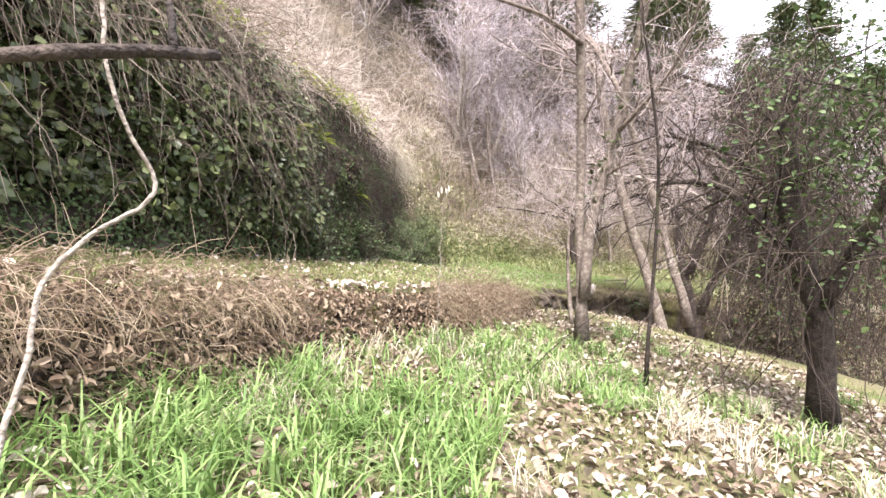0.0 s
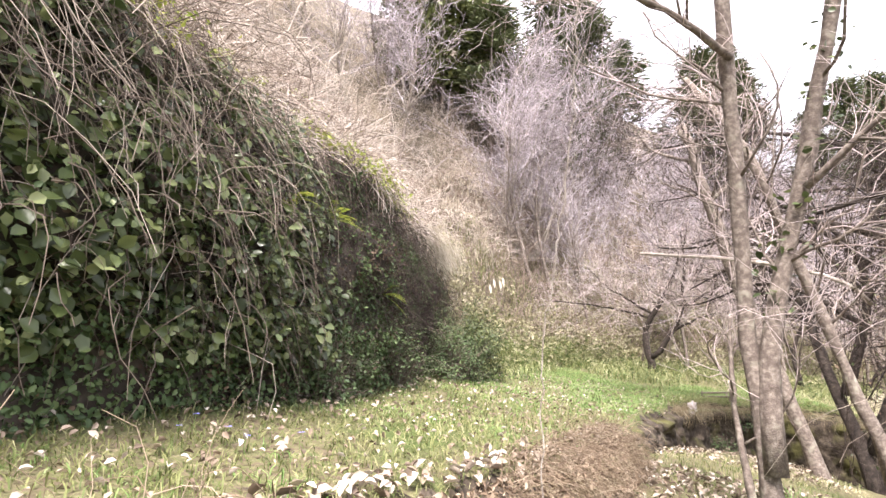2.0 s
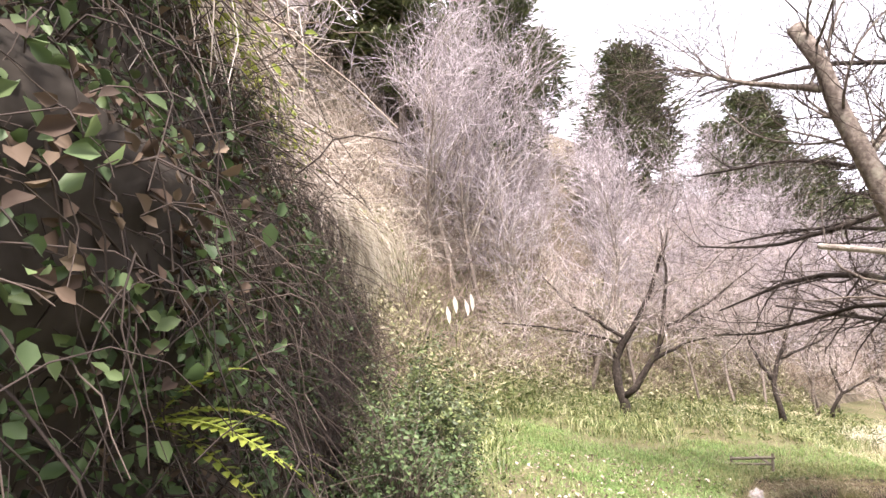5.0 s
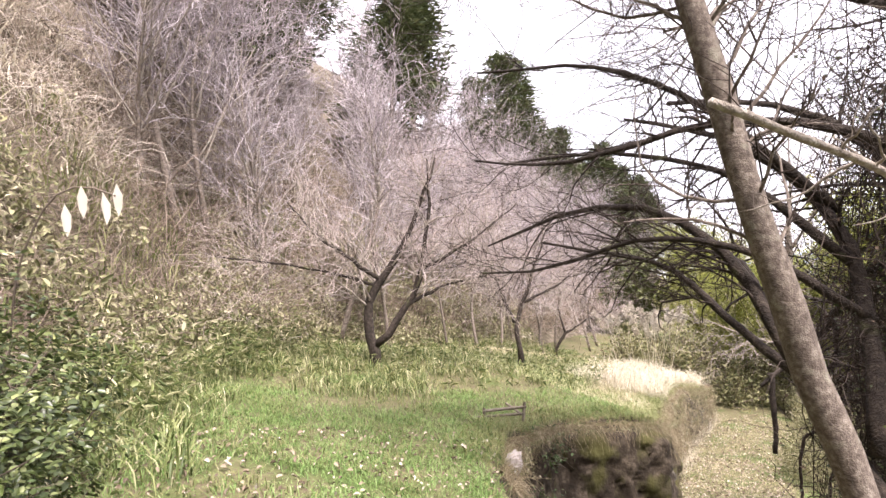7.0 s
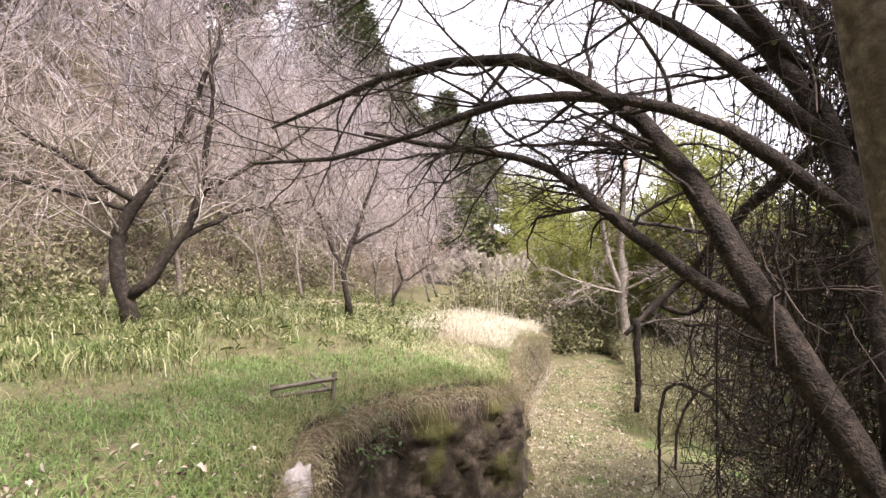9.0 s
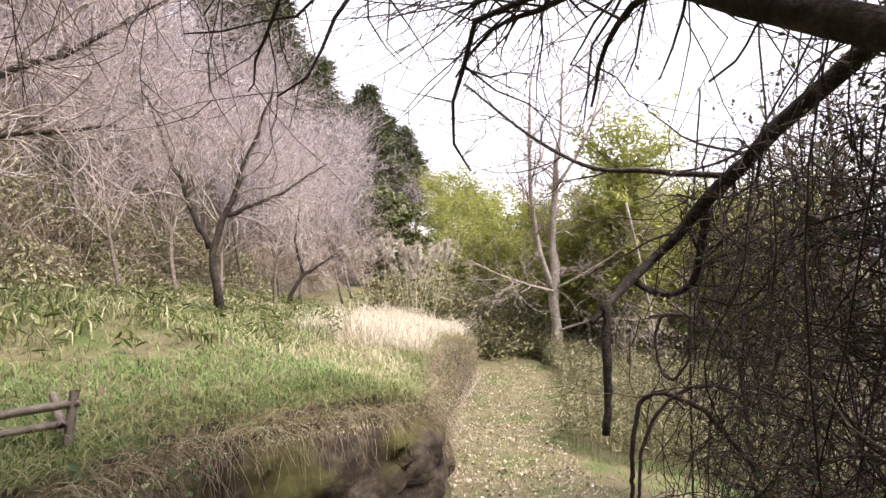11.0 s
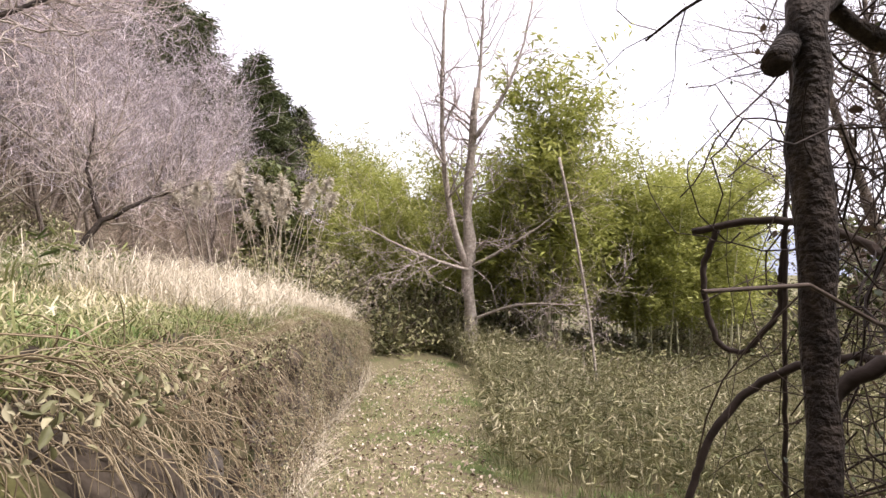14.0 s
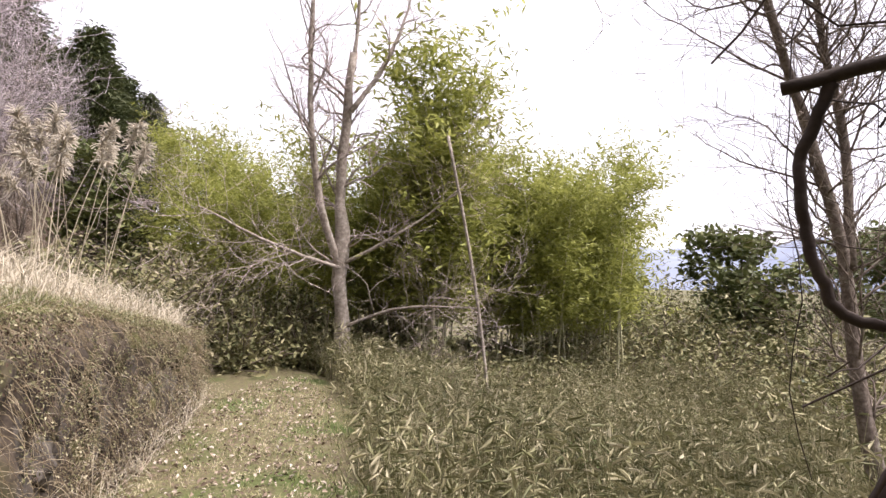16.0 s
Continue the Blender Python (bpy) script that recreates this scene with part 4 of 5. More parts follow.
for s, v, size in [(S_START + 2.9, 4.6, 0.5), (S_START + 3.6, 4.9, 0.45), (S_START + 1.2, 4.3, 0.5), (S_START + 3.1, 3.0, 0.3), (S_START + 4.0, 3.1, 0.35), (S_START + 4.6, 4.7, 0.5),
                   (S_START + 0.2, 3.4, 0.4), (S_START + 5.4, 5.0, 0.5), (S_START + 6.4, 5.2, 0.45), (S_START + 2.2, 5.3, 0.5), (S_START + 5.0, 2.2, 0.3), (S_START + 7.3, 1.2, 0.3)]:
    q, ot = hill_point(s, v), hill_out(np.array([s]))[0]
    fern(q + ot * 0.1, ot, size)


def shrub(at, size, n, label, mat=M_SHRUB, leaf=(0.025, 0.05)):
    root = thing("shrub", at, label, "shrub")
    at = np.array(at)
    k = 60
    d = unit(rng.normal(size=(k, 3)) * [1, 1, 0.6] + [0, 0, 0.9])
    ends = at + d * np.array(size) * rng.uniform(0.6, 1.05, (k, 1))
    u = np.linspace(0, 1, 6)[None, :, None]
    P = at + (ends - at)[:, None] * u + rng.normal(size=(k, 6, 3)) * 0.03 * u
    R = np.linspace(0.009, 0.003, 6)[None] * np.ones((k, 1))
    P2, R2 = sprout(P, R, 500, (0.4, 1), (25, 70), (0.12, 0.4), 4, 0.2, 0.1)
    tagged(limbs_mesh("stemwork", [(P, R), (P2, R2)], 3, M_VINE, root), kind="stuff")
    w, j = rng.integers(0, 500, n), rng.integers(1, 4, n)
    c = P2[w, j] + rng.normal(size=(n, 3)) * 0.045
    mesh_object("foliage", *leaves(c, unit(c - at) + [0, 0, 0.8], rng.uniform(*leaf, n), 0.55, 0.25, 0.6), mat, root, kind="stuff")
    return root


shrub((-2.75, 12.0, float(ground_z(-2.75, 12.0))), (0.8, 1.0, 1.5), 15000, "rounded evergreen shrub at the corner of the cliff", M_IVY)
shrub((-2.75, 10.9, float(ground_z(-2.75, 10.9))), (0.5, 0.8, 1.0), 3500, "low leafy shrub at the foot of the cliff")
shrub((-2.95, 8.6, float(ground_z(-2.95, 8.6))), (0.35, 0.8, 0.7), 2200, "low leafy shrub at the foot of the cliff")
shrub((-3.0, 6.9, float(ground_z(-3.0, 6.9))), (0.35, 0.8, 0.6), 1500, "small leafy shrub at the foot of the cliff")


shrub((14.5, 16.8, float(ground_z(14.5, 16.8))), (0.7, 0.7, 0.45), 3500, "low bright green fern-like clump in the grass", M_GRASS, (0.04, 0.08))

shrub((1.95, 15.15, float(ground_z(1.95, 15.15))), (0.35, 0.3, 0.14), 900, "low dark leafy weeds on the lip of the bank", M_SHRUB, (0.03, 0.07))
shrub((2.5, 15.75, float(ground_z(2.5, 15.75))), (0.3, 0.25, 0.12), 600, "low dark leafy weeds on the lip of the bank", M_SHRUB, (0.03, 0.07))

# pale withered leaves on a bent stem over the shrub
pale = thing("withered_plant", (-2.7, 12.9, 2.2), "bent stem with pale withered leaves above the shrub", "plant")
mesh_object("stem", *tubes(smooth_path([(-2.9, 13.3, 1.9), (-2.8, 13.0, 2.7), (-2.6, 12.85, 3.15), (-2.4, 12.75, 3.2), (-2.25, 12.7, 3.1)], 14)[None], np.full((1, 14), 0.006), 5), M_VINE, pale)
for q in [(-2.42, 12.73, 3.06), (-2.3, 12.7, 3.02), (-2.24, 12.72, 3.08), (-2.5, 12.75, 2.95)]:
    mesh_object("leaf", *leaves(np.array([q]), (0.3, -1, 0.1), 0.2, 0.26, 0.2, 0.15, np.array([[0.1, 0.0, -1.0]])), M_PLUME, pale)

# ---- grass, litter and bamboo grass ----
def scatter(n, x0, x1, y0, y1, mask):
    x, y = rng.uniform(x0, x1, n), rng.uniform(y0, y1, n)
    m = mask(x, y)
    return x[m], y[m]


def tufts(name, n, box, mask, per, spread, height, width, mat, label, category="grass", lean=0.7, bend=1.6, droop=0.6):
    x, y = scatter(n, *box, mask)
    x, y = np.repeat(x, per), np.repeat(y, per)
    x, y = x + rng.normal(size=len(x)) * spread, y + rng.normal(size=len(y)) * spread
    b = ground_at(x, y, -0.01)
    return mesh_object(name, *blades(b, rng.uniform(*height, len(b)), rng.uniform(width * 0.6, width * 1.3, len(b)), lean, bend, droop), mat, None, label, category, "stuff")


def off_edge(x, y):
    return beside(EDGE, x, y)[0]


def off_foot(x, y):
    return beside(FOOT, x, y)[0]


tufts("grass", 560, (-2.6, 3.5, 1.2, 8.5), lambda x, y: (fuzz(x, y, 0.8, 41) > 0.05) & (off_edge(x, y) < -0.1) & (np.hypot(x, y) > 1.2), 18, 0.045, (0.1, 0.36), 0.01, M_GRASS, "fresh green grass tufts among fallen leaves")
tufts("grass", 150, (-2.4, -0.2, 1.3, 3.6), lambda x, y: (off_edge(x, y) < -0.15) & (fuzz(x, y, 1.1, 47) > -0.5 + 0.6 * np.clip(x + 1.3, 0, 2)), 20, 0.06, (0.18, 0.5), 0.012, M_GRASS, "long fresh green grass below the bank")
tufts("grass", 190, (-1.4, 1.2, 3.6, 6.6), lambda x, y: (off_edge(x, y) < 0.3) & (np.hypot(x + 0.2, y - 5.1) + 0.7 * fuzz(x, y, 1.2, 48) < 1.0), 20, 0.06, (0.12, 0.36), 0.011, M_GRASS, "bright green grass on the mound")
tufts("grass", 3600, (-3.4, 6, 3, 19), lambda x, y: (off_edge(x, y) > 0.05) & (off_foot(x, y) < -0.1) & (fuzz(x, y, 0.6, 43) > -0.25), 12, 0.06, (0.04, 0.13), 0.007, M_GRASS, "short green grass on the terrace", lean=1.2, bend=2.0, droop=0.9)
tufts("grass", 4300, (-3.4, 8, 0, 22), lambda x, y: (off_edge(x, y) > -0.05) & (off_foot(x, y) < -0.1), 16, 0.1, (0.05, 0.19), 0.006, M_MIXGRASS, "short winter grass on the terrace", lean=1.3, bend=2.2, droop=1.1)
tufts("grass", 4200, (-1.5, 16, 9, 23), lambda x, y: (off_edge(x, y) < -0.2) & (off_edge(x, y) > -2.6) & (fuzz(x, y, 0.8, 45) > -0.2), 10, 0.07, (0.03, 0.12), 0.008, M_MIXGRASS, "thin short grass on the path")
tufts("grass", 500, (8, 16, 13, 18), lambda x, y: (off_edge(x, y) < -2.3) & (fuzz(x, y, 0.5, 46) > 0.0), 18, 0.09, (0.08, 0.22), 0.008, M_GRASS, "green grass beside the path")
tufts("grass", 1500, (-2.6, 4.5, 1.0, 9.5), lambda x, y: (off_edge(x, y) < 0.1), 9, 0.07, (0.05, 0.22), 0.006, M_MIXGRASS, "thin winter grass among fallen leaves")
tufts("dry_grass", 110, (-2.4, 2.5, 1.5, 6), lambda x, y: (off_edge(x, y) < -0.1) & (fuzz(x, y, 0.9, 49) > 0.1), 34, 0.07, (0.15, 0.4), 0.006, M_DRYGRASS, "withered pale grass tussocks", "dry grass")
tufts("grass", 1700, (-3.5, -0.6, 0.5, 9.5), lambda x, y: (off_edge(x, y) > -0.05) & (off_foot(x, y) < 0.1), 14, 0.08, (0.03, 0.13), 0.006, M_MIXGRASS, "thin winter grass at the foot of the cliff", lean=1.4, bend=2.2, droop=1.0)
tufts("sedge", 3600, (-4.4, 9, 13.4, 24), lambda x, y: (off_edge(x, y) > 1.5) & (off_foot(x, y) < 0.4) & ((y > 17.0 - 0.2 * x + 0.9 * fuzz(x, y, 0.6, 53)) | (off_foot(x, y) > -1.4)) & (fuzz(x, y, 0.9, 60) > -0.3), 12, 0.1, (0.14, 0.42), 0.012, M_SASA, "long arching leaves of grass under the plum trees", lean=0.9, bend=1.8, droop=0.9)
# dry grass on and over the bank
x, y, o, top, low = edge_points(16000, 22.5, 37.8)
q = rng.uniform(-0.1, 0.5, len(x))
b = np.stack([x, y, 0 * x], -1) - o * q[:, None]
b[:, 2] = np.maximum(ground_z(b[:, 0], b[:, 1]), top - 0.08) - 0.02
mesh_object("dry_grass", *blades(b, rng.uniform(0.08, 0.22, len(b)) * (1 + 0.6 * fuzz(b[:, 0], b[:, 1], 1.6, 52)), 0.006, 1.8, 2.4, 1.5), M_MIXGRASS, None, "matted grass hanging over the bank", "grass", "stuff")
x, y, o, top, low = edge_points(7500, 22.0, 39)
down = rng.uniform(0, 1, len(x)) ** 2 * np.interp(x, [4.4, 5.6, 8], [0.07, 0.5, 0.85])
b = np.stack([x, y, 0 * x], -1) + o * (0.05 + 0.2 * np.sqrt(down))[:, None]
b[:, 2] = top - 0.04 - (top - low) * down
mesh_object("dry_grass", *strands(b, o * 0.6, (0.12, 0.45), (0.0012, 0.003), 1.0, 6, 0.25), M_STRAW, None, "long withered grass drooping over the bank", "dry grass", "stuff")
x, y, o, top, low = edge_points(10000, 31.0, 39.2)
b = np.stack([x, y, 0 * x], -1) - o * rng.uniform(-0.35, 2.0, len(x))[:, None]
b[:, 2] = ground_z(b[:, 0], b[:, 1]) - 0.02
mesh_object("dry_grass", *blades(b, rng.uniform(0.2, 0.75, len(b)) * (1 + 0.6 * fuzz(b[:, 0], b[:, 1], 1.8, 57)), 0.006, 1.1, 2.0, 1.0), M_DRYGRASS, None, "thick pale dry grass on the end of the bank", "dry grass", "stuff")
x, y = scatter(5200, 1.5, 13, 15.8, 26, lambda x, y: (off_edge(x, y) > 0.15) & (off_foot(x, y) < 0) & (fuzz(x, y, 0.7, 58) + 0.13 * (x + y - 20.5) > 0.0))
x, y = np.repeat(x, 9) + rng.normal(size=len(x) * 9) * 0.09, np.repeat(y, 9) + rng.normal(size=len(y) * 9) * 0.09
mesh_object("dry_grass", *blades(ground_at(x, y, -0.01), rng.uniform(0.05, 0.24, len(x)), 0.007, 1.6, 2.2, 1.1), M_PALESTRAW, None, "straw-coloured winter grass matted on the terrace", "dry grass", "stuff")
# moss, small leaves and dead stems clinging to the earth face
for n_leaf, mat_of, s0, reach, what in [(14000, M_SASADRY, 29.5, 1.0, "small green leaves and moss clinging to the bank"), (8000, M_DEADLEAF, 28.3, 1.0, "withered brown leaves clinging to the bank"), (3500, M_SASADRY, 22, 0.12, "green moss and weeds along the lip of the bank")]:
    x, y, o, top, low = edge_points(n_leaf, s0, 39)
    down = rng.uniform(0, reach, len(x)) ** 1.4
    b = np.stack([x, y, top - 0.06 - (top - low) * down], -1) + o * (0.3 + rng.normal(size=(len(x), 1)) * 0.04)
    keep = fuzz(x * 1.3 + y, b[:, 2] * 2.0, 1.3, 81 + n_leaf % 5) > -0.15
    mesh_object("bank_plants", *leaves(b[keep], o[keep] + [0, 0, 0.4], rng.uniform(0.01, 0.032, keep.sum()), 0.45, 0.4, 0.8), mat_of, None, what, "undergrowth", "stuff")
# rusty dead growth on the low bank at the start
x, y, o, top, low = edge_points(7500, 7.5, 17)
b = np.stack([x, y, low], -1) + o * rng.uniform(-0.15, 0.3, len(x))[:, None]
b[:, 2] = np.where(rng.random(len(x)) < 0.5, ground_z(b[:, 0], b[:, 1]), low + (top - low) * rng.uniform(0, 1, len(x))) + rng.uniform(0, 0.12, len(x))
mesh_object("dead_fern", *strands(b, o * 0.8, (0.15, 0.5), (0.0015, 0.0032), 0.7, 5, 0.3), M_RUSTGRASS, None, "rusty dead ferns and grass on the low bank", "dead ferns", "stuff")


x, y, o, top, low = edge_points(9000, 7.5, 17)
f = rng.uniform(0, 1, len(x))
b = np.stack([x, y, low + (top - low) * f], -1) + o * (0.3 - 0.16 * f + 0.06 * rng.normal(size=len(x)))[:, None]
mesh_object("dead_leaves", *leaves(b, o + [0, 0, 0.6], rng.uniform(0.02, 0.075, len(b)), 0.4, 0.6, 0.9), M_RUSTGRASS, None, "curled dead leaves on the low bank", "dead leaves", "stuff")
mesh_object("dry_grass", *strands(np.stack([x, y, top - 0.05 - 0.3 * (top - low) * rng.random(len(x))], -1)[:1800] + o[:1800] * 0.2, o[:1800] * 0.7, (0.1, 0.35), (0.0012, 0.0028), 0.8, 6, 0.35), M_STRAW, None, "withered grass drooping over the low bank", "dry grass", "stuff")


def litter(n, box, mask, label, size=(0.03, 0.1)):
    x, y = scatter(n, *box, mask)
    b = ground_at(x, y, 0.02) + np.stack([0 * x, 0 * x, rng.uniform(0, 0.05, len(x))], -1)
    return mesh_object("fallen_leaves", *leaves(b, (0, 0, 1.0), rng.uniform(*size, len(b)), 0.55, 0.5, 0.5), M_LITTER, None, label, "leaf litter", "stuff")


litter(15000, (-2.6, 4, 0.8, 9), lambda x, y: off_edge(x, y) < 0.2, "pale fallen leaves lying thick on the ground", (0.03, 0.1))
litter(5500, (-3.4, 2, 2, 15), lambda x, y: (off_edge(x, y) > 0) & (off_foot(x, y) < 0), "fallen leaves scattered on the terrace", (0.02, 0.065))
litter(27000, (0, 17, 10, 23), lambda x, y: (off_edge(x, y) < -0.25) & (off_edge(x, y) > -2.4), "fallen leaves scattered on the path", (0.02, 0.075))
tufts("grass", 6800, (-2.8, 5, 10.5, 17.5), lambda x, y: (off_edge(x, y) > 0.15) & (off_foot(x, y) < 0) & (fuzz(x, y, 0.7, 73) > -0.2), 10, 0.09, (0.05, 0.14), 0.006, M_GRASS, "fresh green grass on the terrace", lean=1.2, bend=2.0, droop=0.9)
litter(1300, (-2.6, 4, 0.8, 7), lambda x, y: off_edge(x, y) < 0.3, "large curled dead leaves on the ground", (0.06, 0.12))
tufts("path_grass", 8500, (0, 17, 10, 23), lambda x, y: (off_edge(x, y) < -0.2) & (off_edge(x, y) > -2.6) & (fuzz(x, y, 0.8, 71) > -0.6), 13, 0.07, (0.02, 0.08), 0.006, M_PALESTRAW, "short worn grass and moss on the path")


def bamboo_grass(n, box, mask, height, label, mat, rise=(-1.3, 0.7)):
    x, y = scatter(n, *box, mask)
    k = 6
    h = rng.uniform(*height, len(x)) * (1 + 0.6 * fuzz(x, y, 0.55, 51))
    b = ground_at(x, y, -0.02)
    lean = rng.normal(size=(len(x), 3)) * 0.18
    lean[:, 2] = 1
    P = b[:, None] + unit(lean)[:, None] * h[:, None, None] * np.linspace(0, 1, 3)[None, :, None]
    stems = tubes(P, 0.0025 * np.ones((len(x), 3)), 3)
    u = rng.uniform(0.35, 1.05, (len(x), k))
    c = (b[:, None] + unit(lean)[:, None] * (h[:, None] * u)[:, :, None]).reshape(-1, 3)
    a = rng.uniform(0, 2 * np.pi, len(c))
    along = np.stack([np.cos(a), np.sin(a), rng.uniform(*rise, len(c))], -1)
    L = rng.uniform(0.07, 0.18, len(c))
    return mesh_object("bamboo_grass", *join([stems, leaves(c + unit(along) * L[:, None] * 0.5, (0, 0, 0.6), L, 0.12, 0.25, 0.8, along)]), mat, None, label, "bamboo grass", "stuff")


bamboo_grass(2600, (-4.5, 12, 13, 31), lambda x, y: (off_edge(x, y) > 1.3) & (off_foot(x, y) < 0.3) & ((y > 17.6 - 0.2 * x + 0.9 * fuzz(x, y, 0.6, 53)) | (x < -2.0) & (y > 13.6)) & (off_edge(x, y) > 1.3 + 0.8 * (x > 8)), (0.15, 0.45), "bamboo grass under the plum trees", M_SASA, (-0.8, 1.6))
bamboo_grass(2200, (-4.6, 0.0, 13.2, 21), lambda x, y: (off_foot(x, y) < 0.6) & (off_foot(x, y) > -1.0 - 0.5 * fuzz(x, y, 0.7, 59)), (0.35, 0.8), "dense bamboo grass at the foot of the slope", M_SASA, (-1.0, 1.4))
bamboo_grass(27000, (9, 27, 12, 28), lambda x, y: (off_edge(x, y) < -2.7 - 0.5 * fuzz(x, y, 0.4, 7)) & (x > 9.5 + 0.5 * (18 - y)), (0.6, 1.25), "withered bamboo grass covering the lower slope", M_SASADRY)


# ---- the far bank of the path: bamboo, big tree, forest ----
big = make_tree("tree", [([(17.8, 22.6, -2.2), (17.75, 22.6, -0.9), (17.66, 22.57, 0.46), (17.6, 22.6, 2.4), (17.3, 22.3, 4.4), (17.1, 22.0, 5.2)], 0.2, 0.09),
                         ([(17.66, 22.57, 0.3), (17.2, 22.8, 1.4), (16.8, 22.9, 3.0), (16.5, 22.8, 5.0), (16.2, 22.5, 7.5)], 0.1, 0.03),
                         ([(17.2, 22.1, 4.9), (17.2, 22.0, 6.2), (17.0, 21.8, 8.0)], 0.06, 0.02),
                         ([(17.3, 22.2, 4.0), (17.8, 21.7, 5.0), (18.2, 21.2, 6.6), (18.3, 21.0, 8.0)], 0.07, 0.02),
                         ([(17.6, 22.5, 0.4), (16.8, 22.9, 0.6), (15.6, 23.4, 1.0), (14.6, 23.9, 1.5)], 0.05, 0.015),
                         ([(17.6, 22.5, 0.5), (17.9, 21.6, 1.0), (18.3, 20.6, 1.7), (18.5, 19.8, 2.4)], 0.05, 0.015),
                         ([(17.7, 22.6, -1.0), (18.1, 21.4, -0.5), (18.4, 20.3, -0.45), (18.6, 19.4, -0.5)], 0.045, 0.015)],
                "tall bare tree with a vine-wrapped broken trunk", bark=M_PALEBARK, twig=M_TWIG, twigs=(110, 800, 1300), reach=(0.9, 2.4), up=0.1, fine=0.004, thickest=0.035)


def make_bamboo(height, n, label, name="bamboo"):
    root = thing(name, (0, 0, 0), label, "bamboo", "bamboo grove")
    u = np.linspace(0, 1, 12)
    P = np.stack([0.09 * height * u**2.2, 0.03 * height * np.sin(u * 2), height * u - 0.06 * height * u**3], -1)
    mesh_object("culm", *tubes(P[None], (0.035 * (1 - 0.8 * u))[None], 7), M_CULM, root)
    R = np.full((1, 12), 0.012)
    P2, R2 = sprout(P[None], R, 70, (0.3, 1), (35, 75), (0.6, 1.9), 5, 0.1, 0.02)
    tagged(limbs_mesh("branchwork", [(P2, R2 * 0.5)], 3, M_CULM, root), kind="stuff")
    w, j = rng.integers(0, 70, n), rng.integers(1, 5, n)
    c = P2[w, j] + rng.normal(size=(n, 3)) * [0.13, 0.13, 0.1]
    along = rng.normal(size=(n, 3)) * [1, 1, 0.5] + [0, 0, -0.6]
    mesh_object("foliage", *leaves(c, (0, 0, 1.0), rng.uniform(0.12, 0.24, n), 0.24, 0.1, 0.6, unit(along)), M_BAMBOO, root, kind="stuff")
    return root


def place_copies(models, spots, lo=0.8, hi=1.2):
    for i, (x, y, zz, *own) in enumerate(spots):
        m = models[i % len(models)]
        k = rng.uniform(lo, hi) * (own[0] if own else 1)
        ob = copy_thing(m, Matrix.Translation((x, y, zz)) @ Matrix.Rotation(rng.uniform(0, 6.28), 4, "Z") @ Matrix.Scale(k, 4))
    for m in models:
        for ob in (*m.children_recursive, m):
            bpy.data.objects.remove(ob)


bamboos = [make_bamboo(7.0, 2700, "tall green bamboo with feathery leaves"), make_bamboo(5.6, 2500, "green bamboo with drooping leaves"), make_bamboo(6.4, 2600, "tall green bamboo with feathery leaves")]
spots = []
for cx, cy, r, n, k in [(19.7, 21.0, 0.6, 8, 1.22), (21.5, 22.5, 1.8, 12, 0.95), (26.6, 34.2, 1.8, 12, 1.18), (23.0, 19.3, 1.8, 14, 1.02), (22, 27, 3.0, 14, 0.92), (25.5, 18.5, 2.2, 13, 1.08), (28.5, 17.6, 1.6, 8, 1.05), (19.5, 29, 2.2, 10, 0.74), (24.5, 24, 2.6, 14, 1.0)]:
    for _ in range(n):
        x, y = cx + rng.normal() * r * 0.6, cy + rng.normal() * r * 0.6
        spots.append((x, y, float(ground_z(x, y)) - 0.1, k))
place_copies(bamboos, spots, 0.85, 1.1)
pole = smooth_path([(17.8, 19.0, -2.6), (17.7, 19.2, -0.6), (17.5, 19.5, 1.4), (17.2, 19.8, 3.2)], 12)
mesh_object("bamboo_pole", *tubes(pole[None], np.full((1, 12), 0.035), 8), M_PALEBARK, None, "bleached bamboo culm leaning in the bamboo grass", "bamboo")


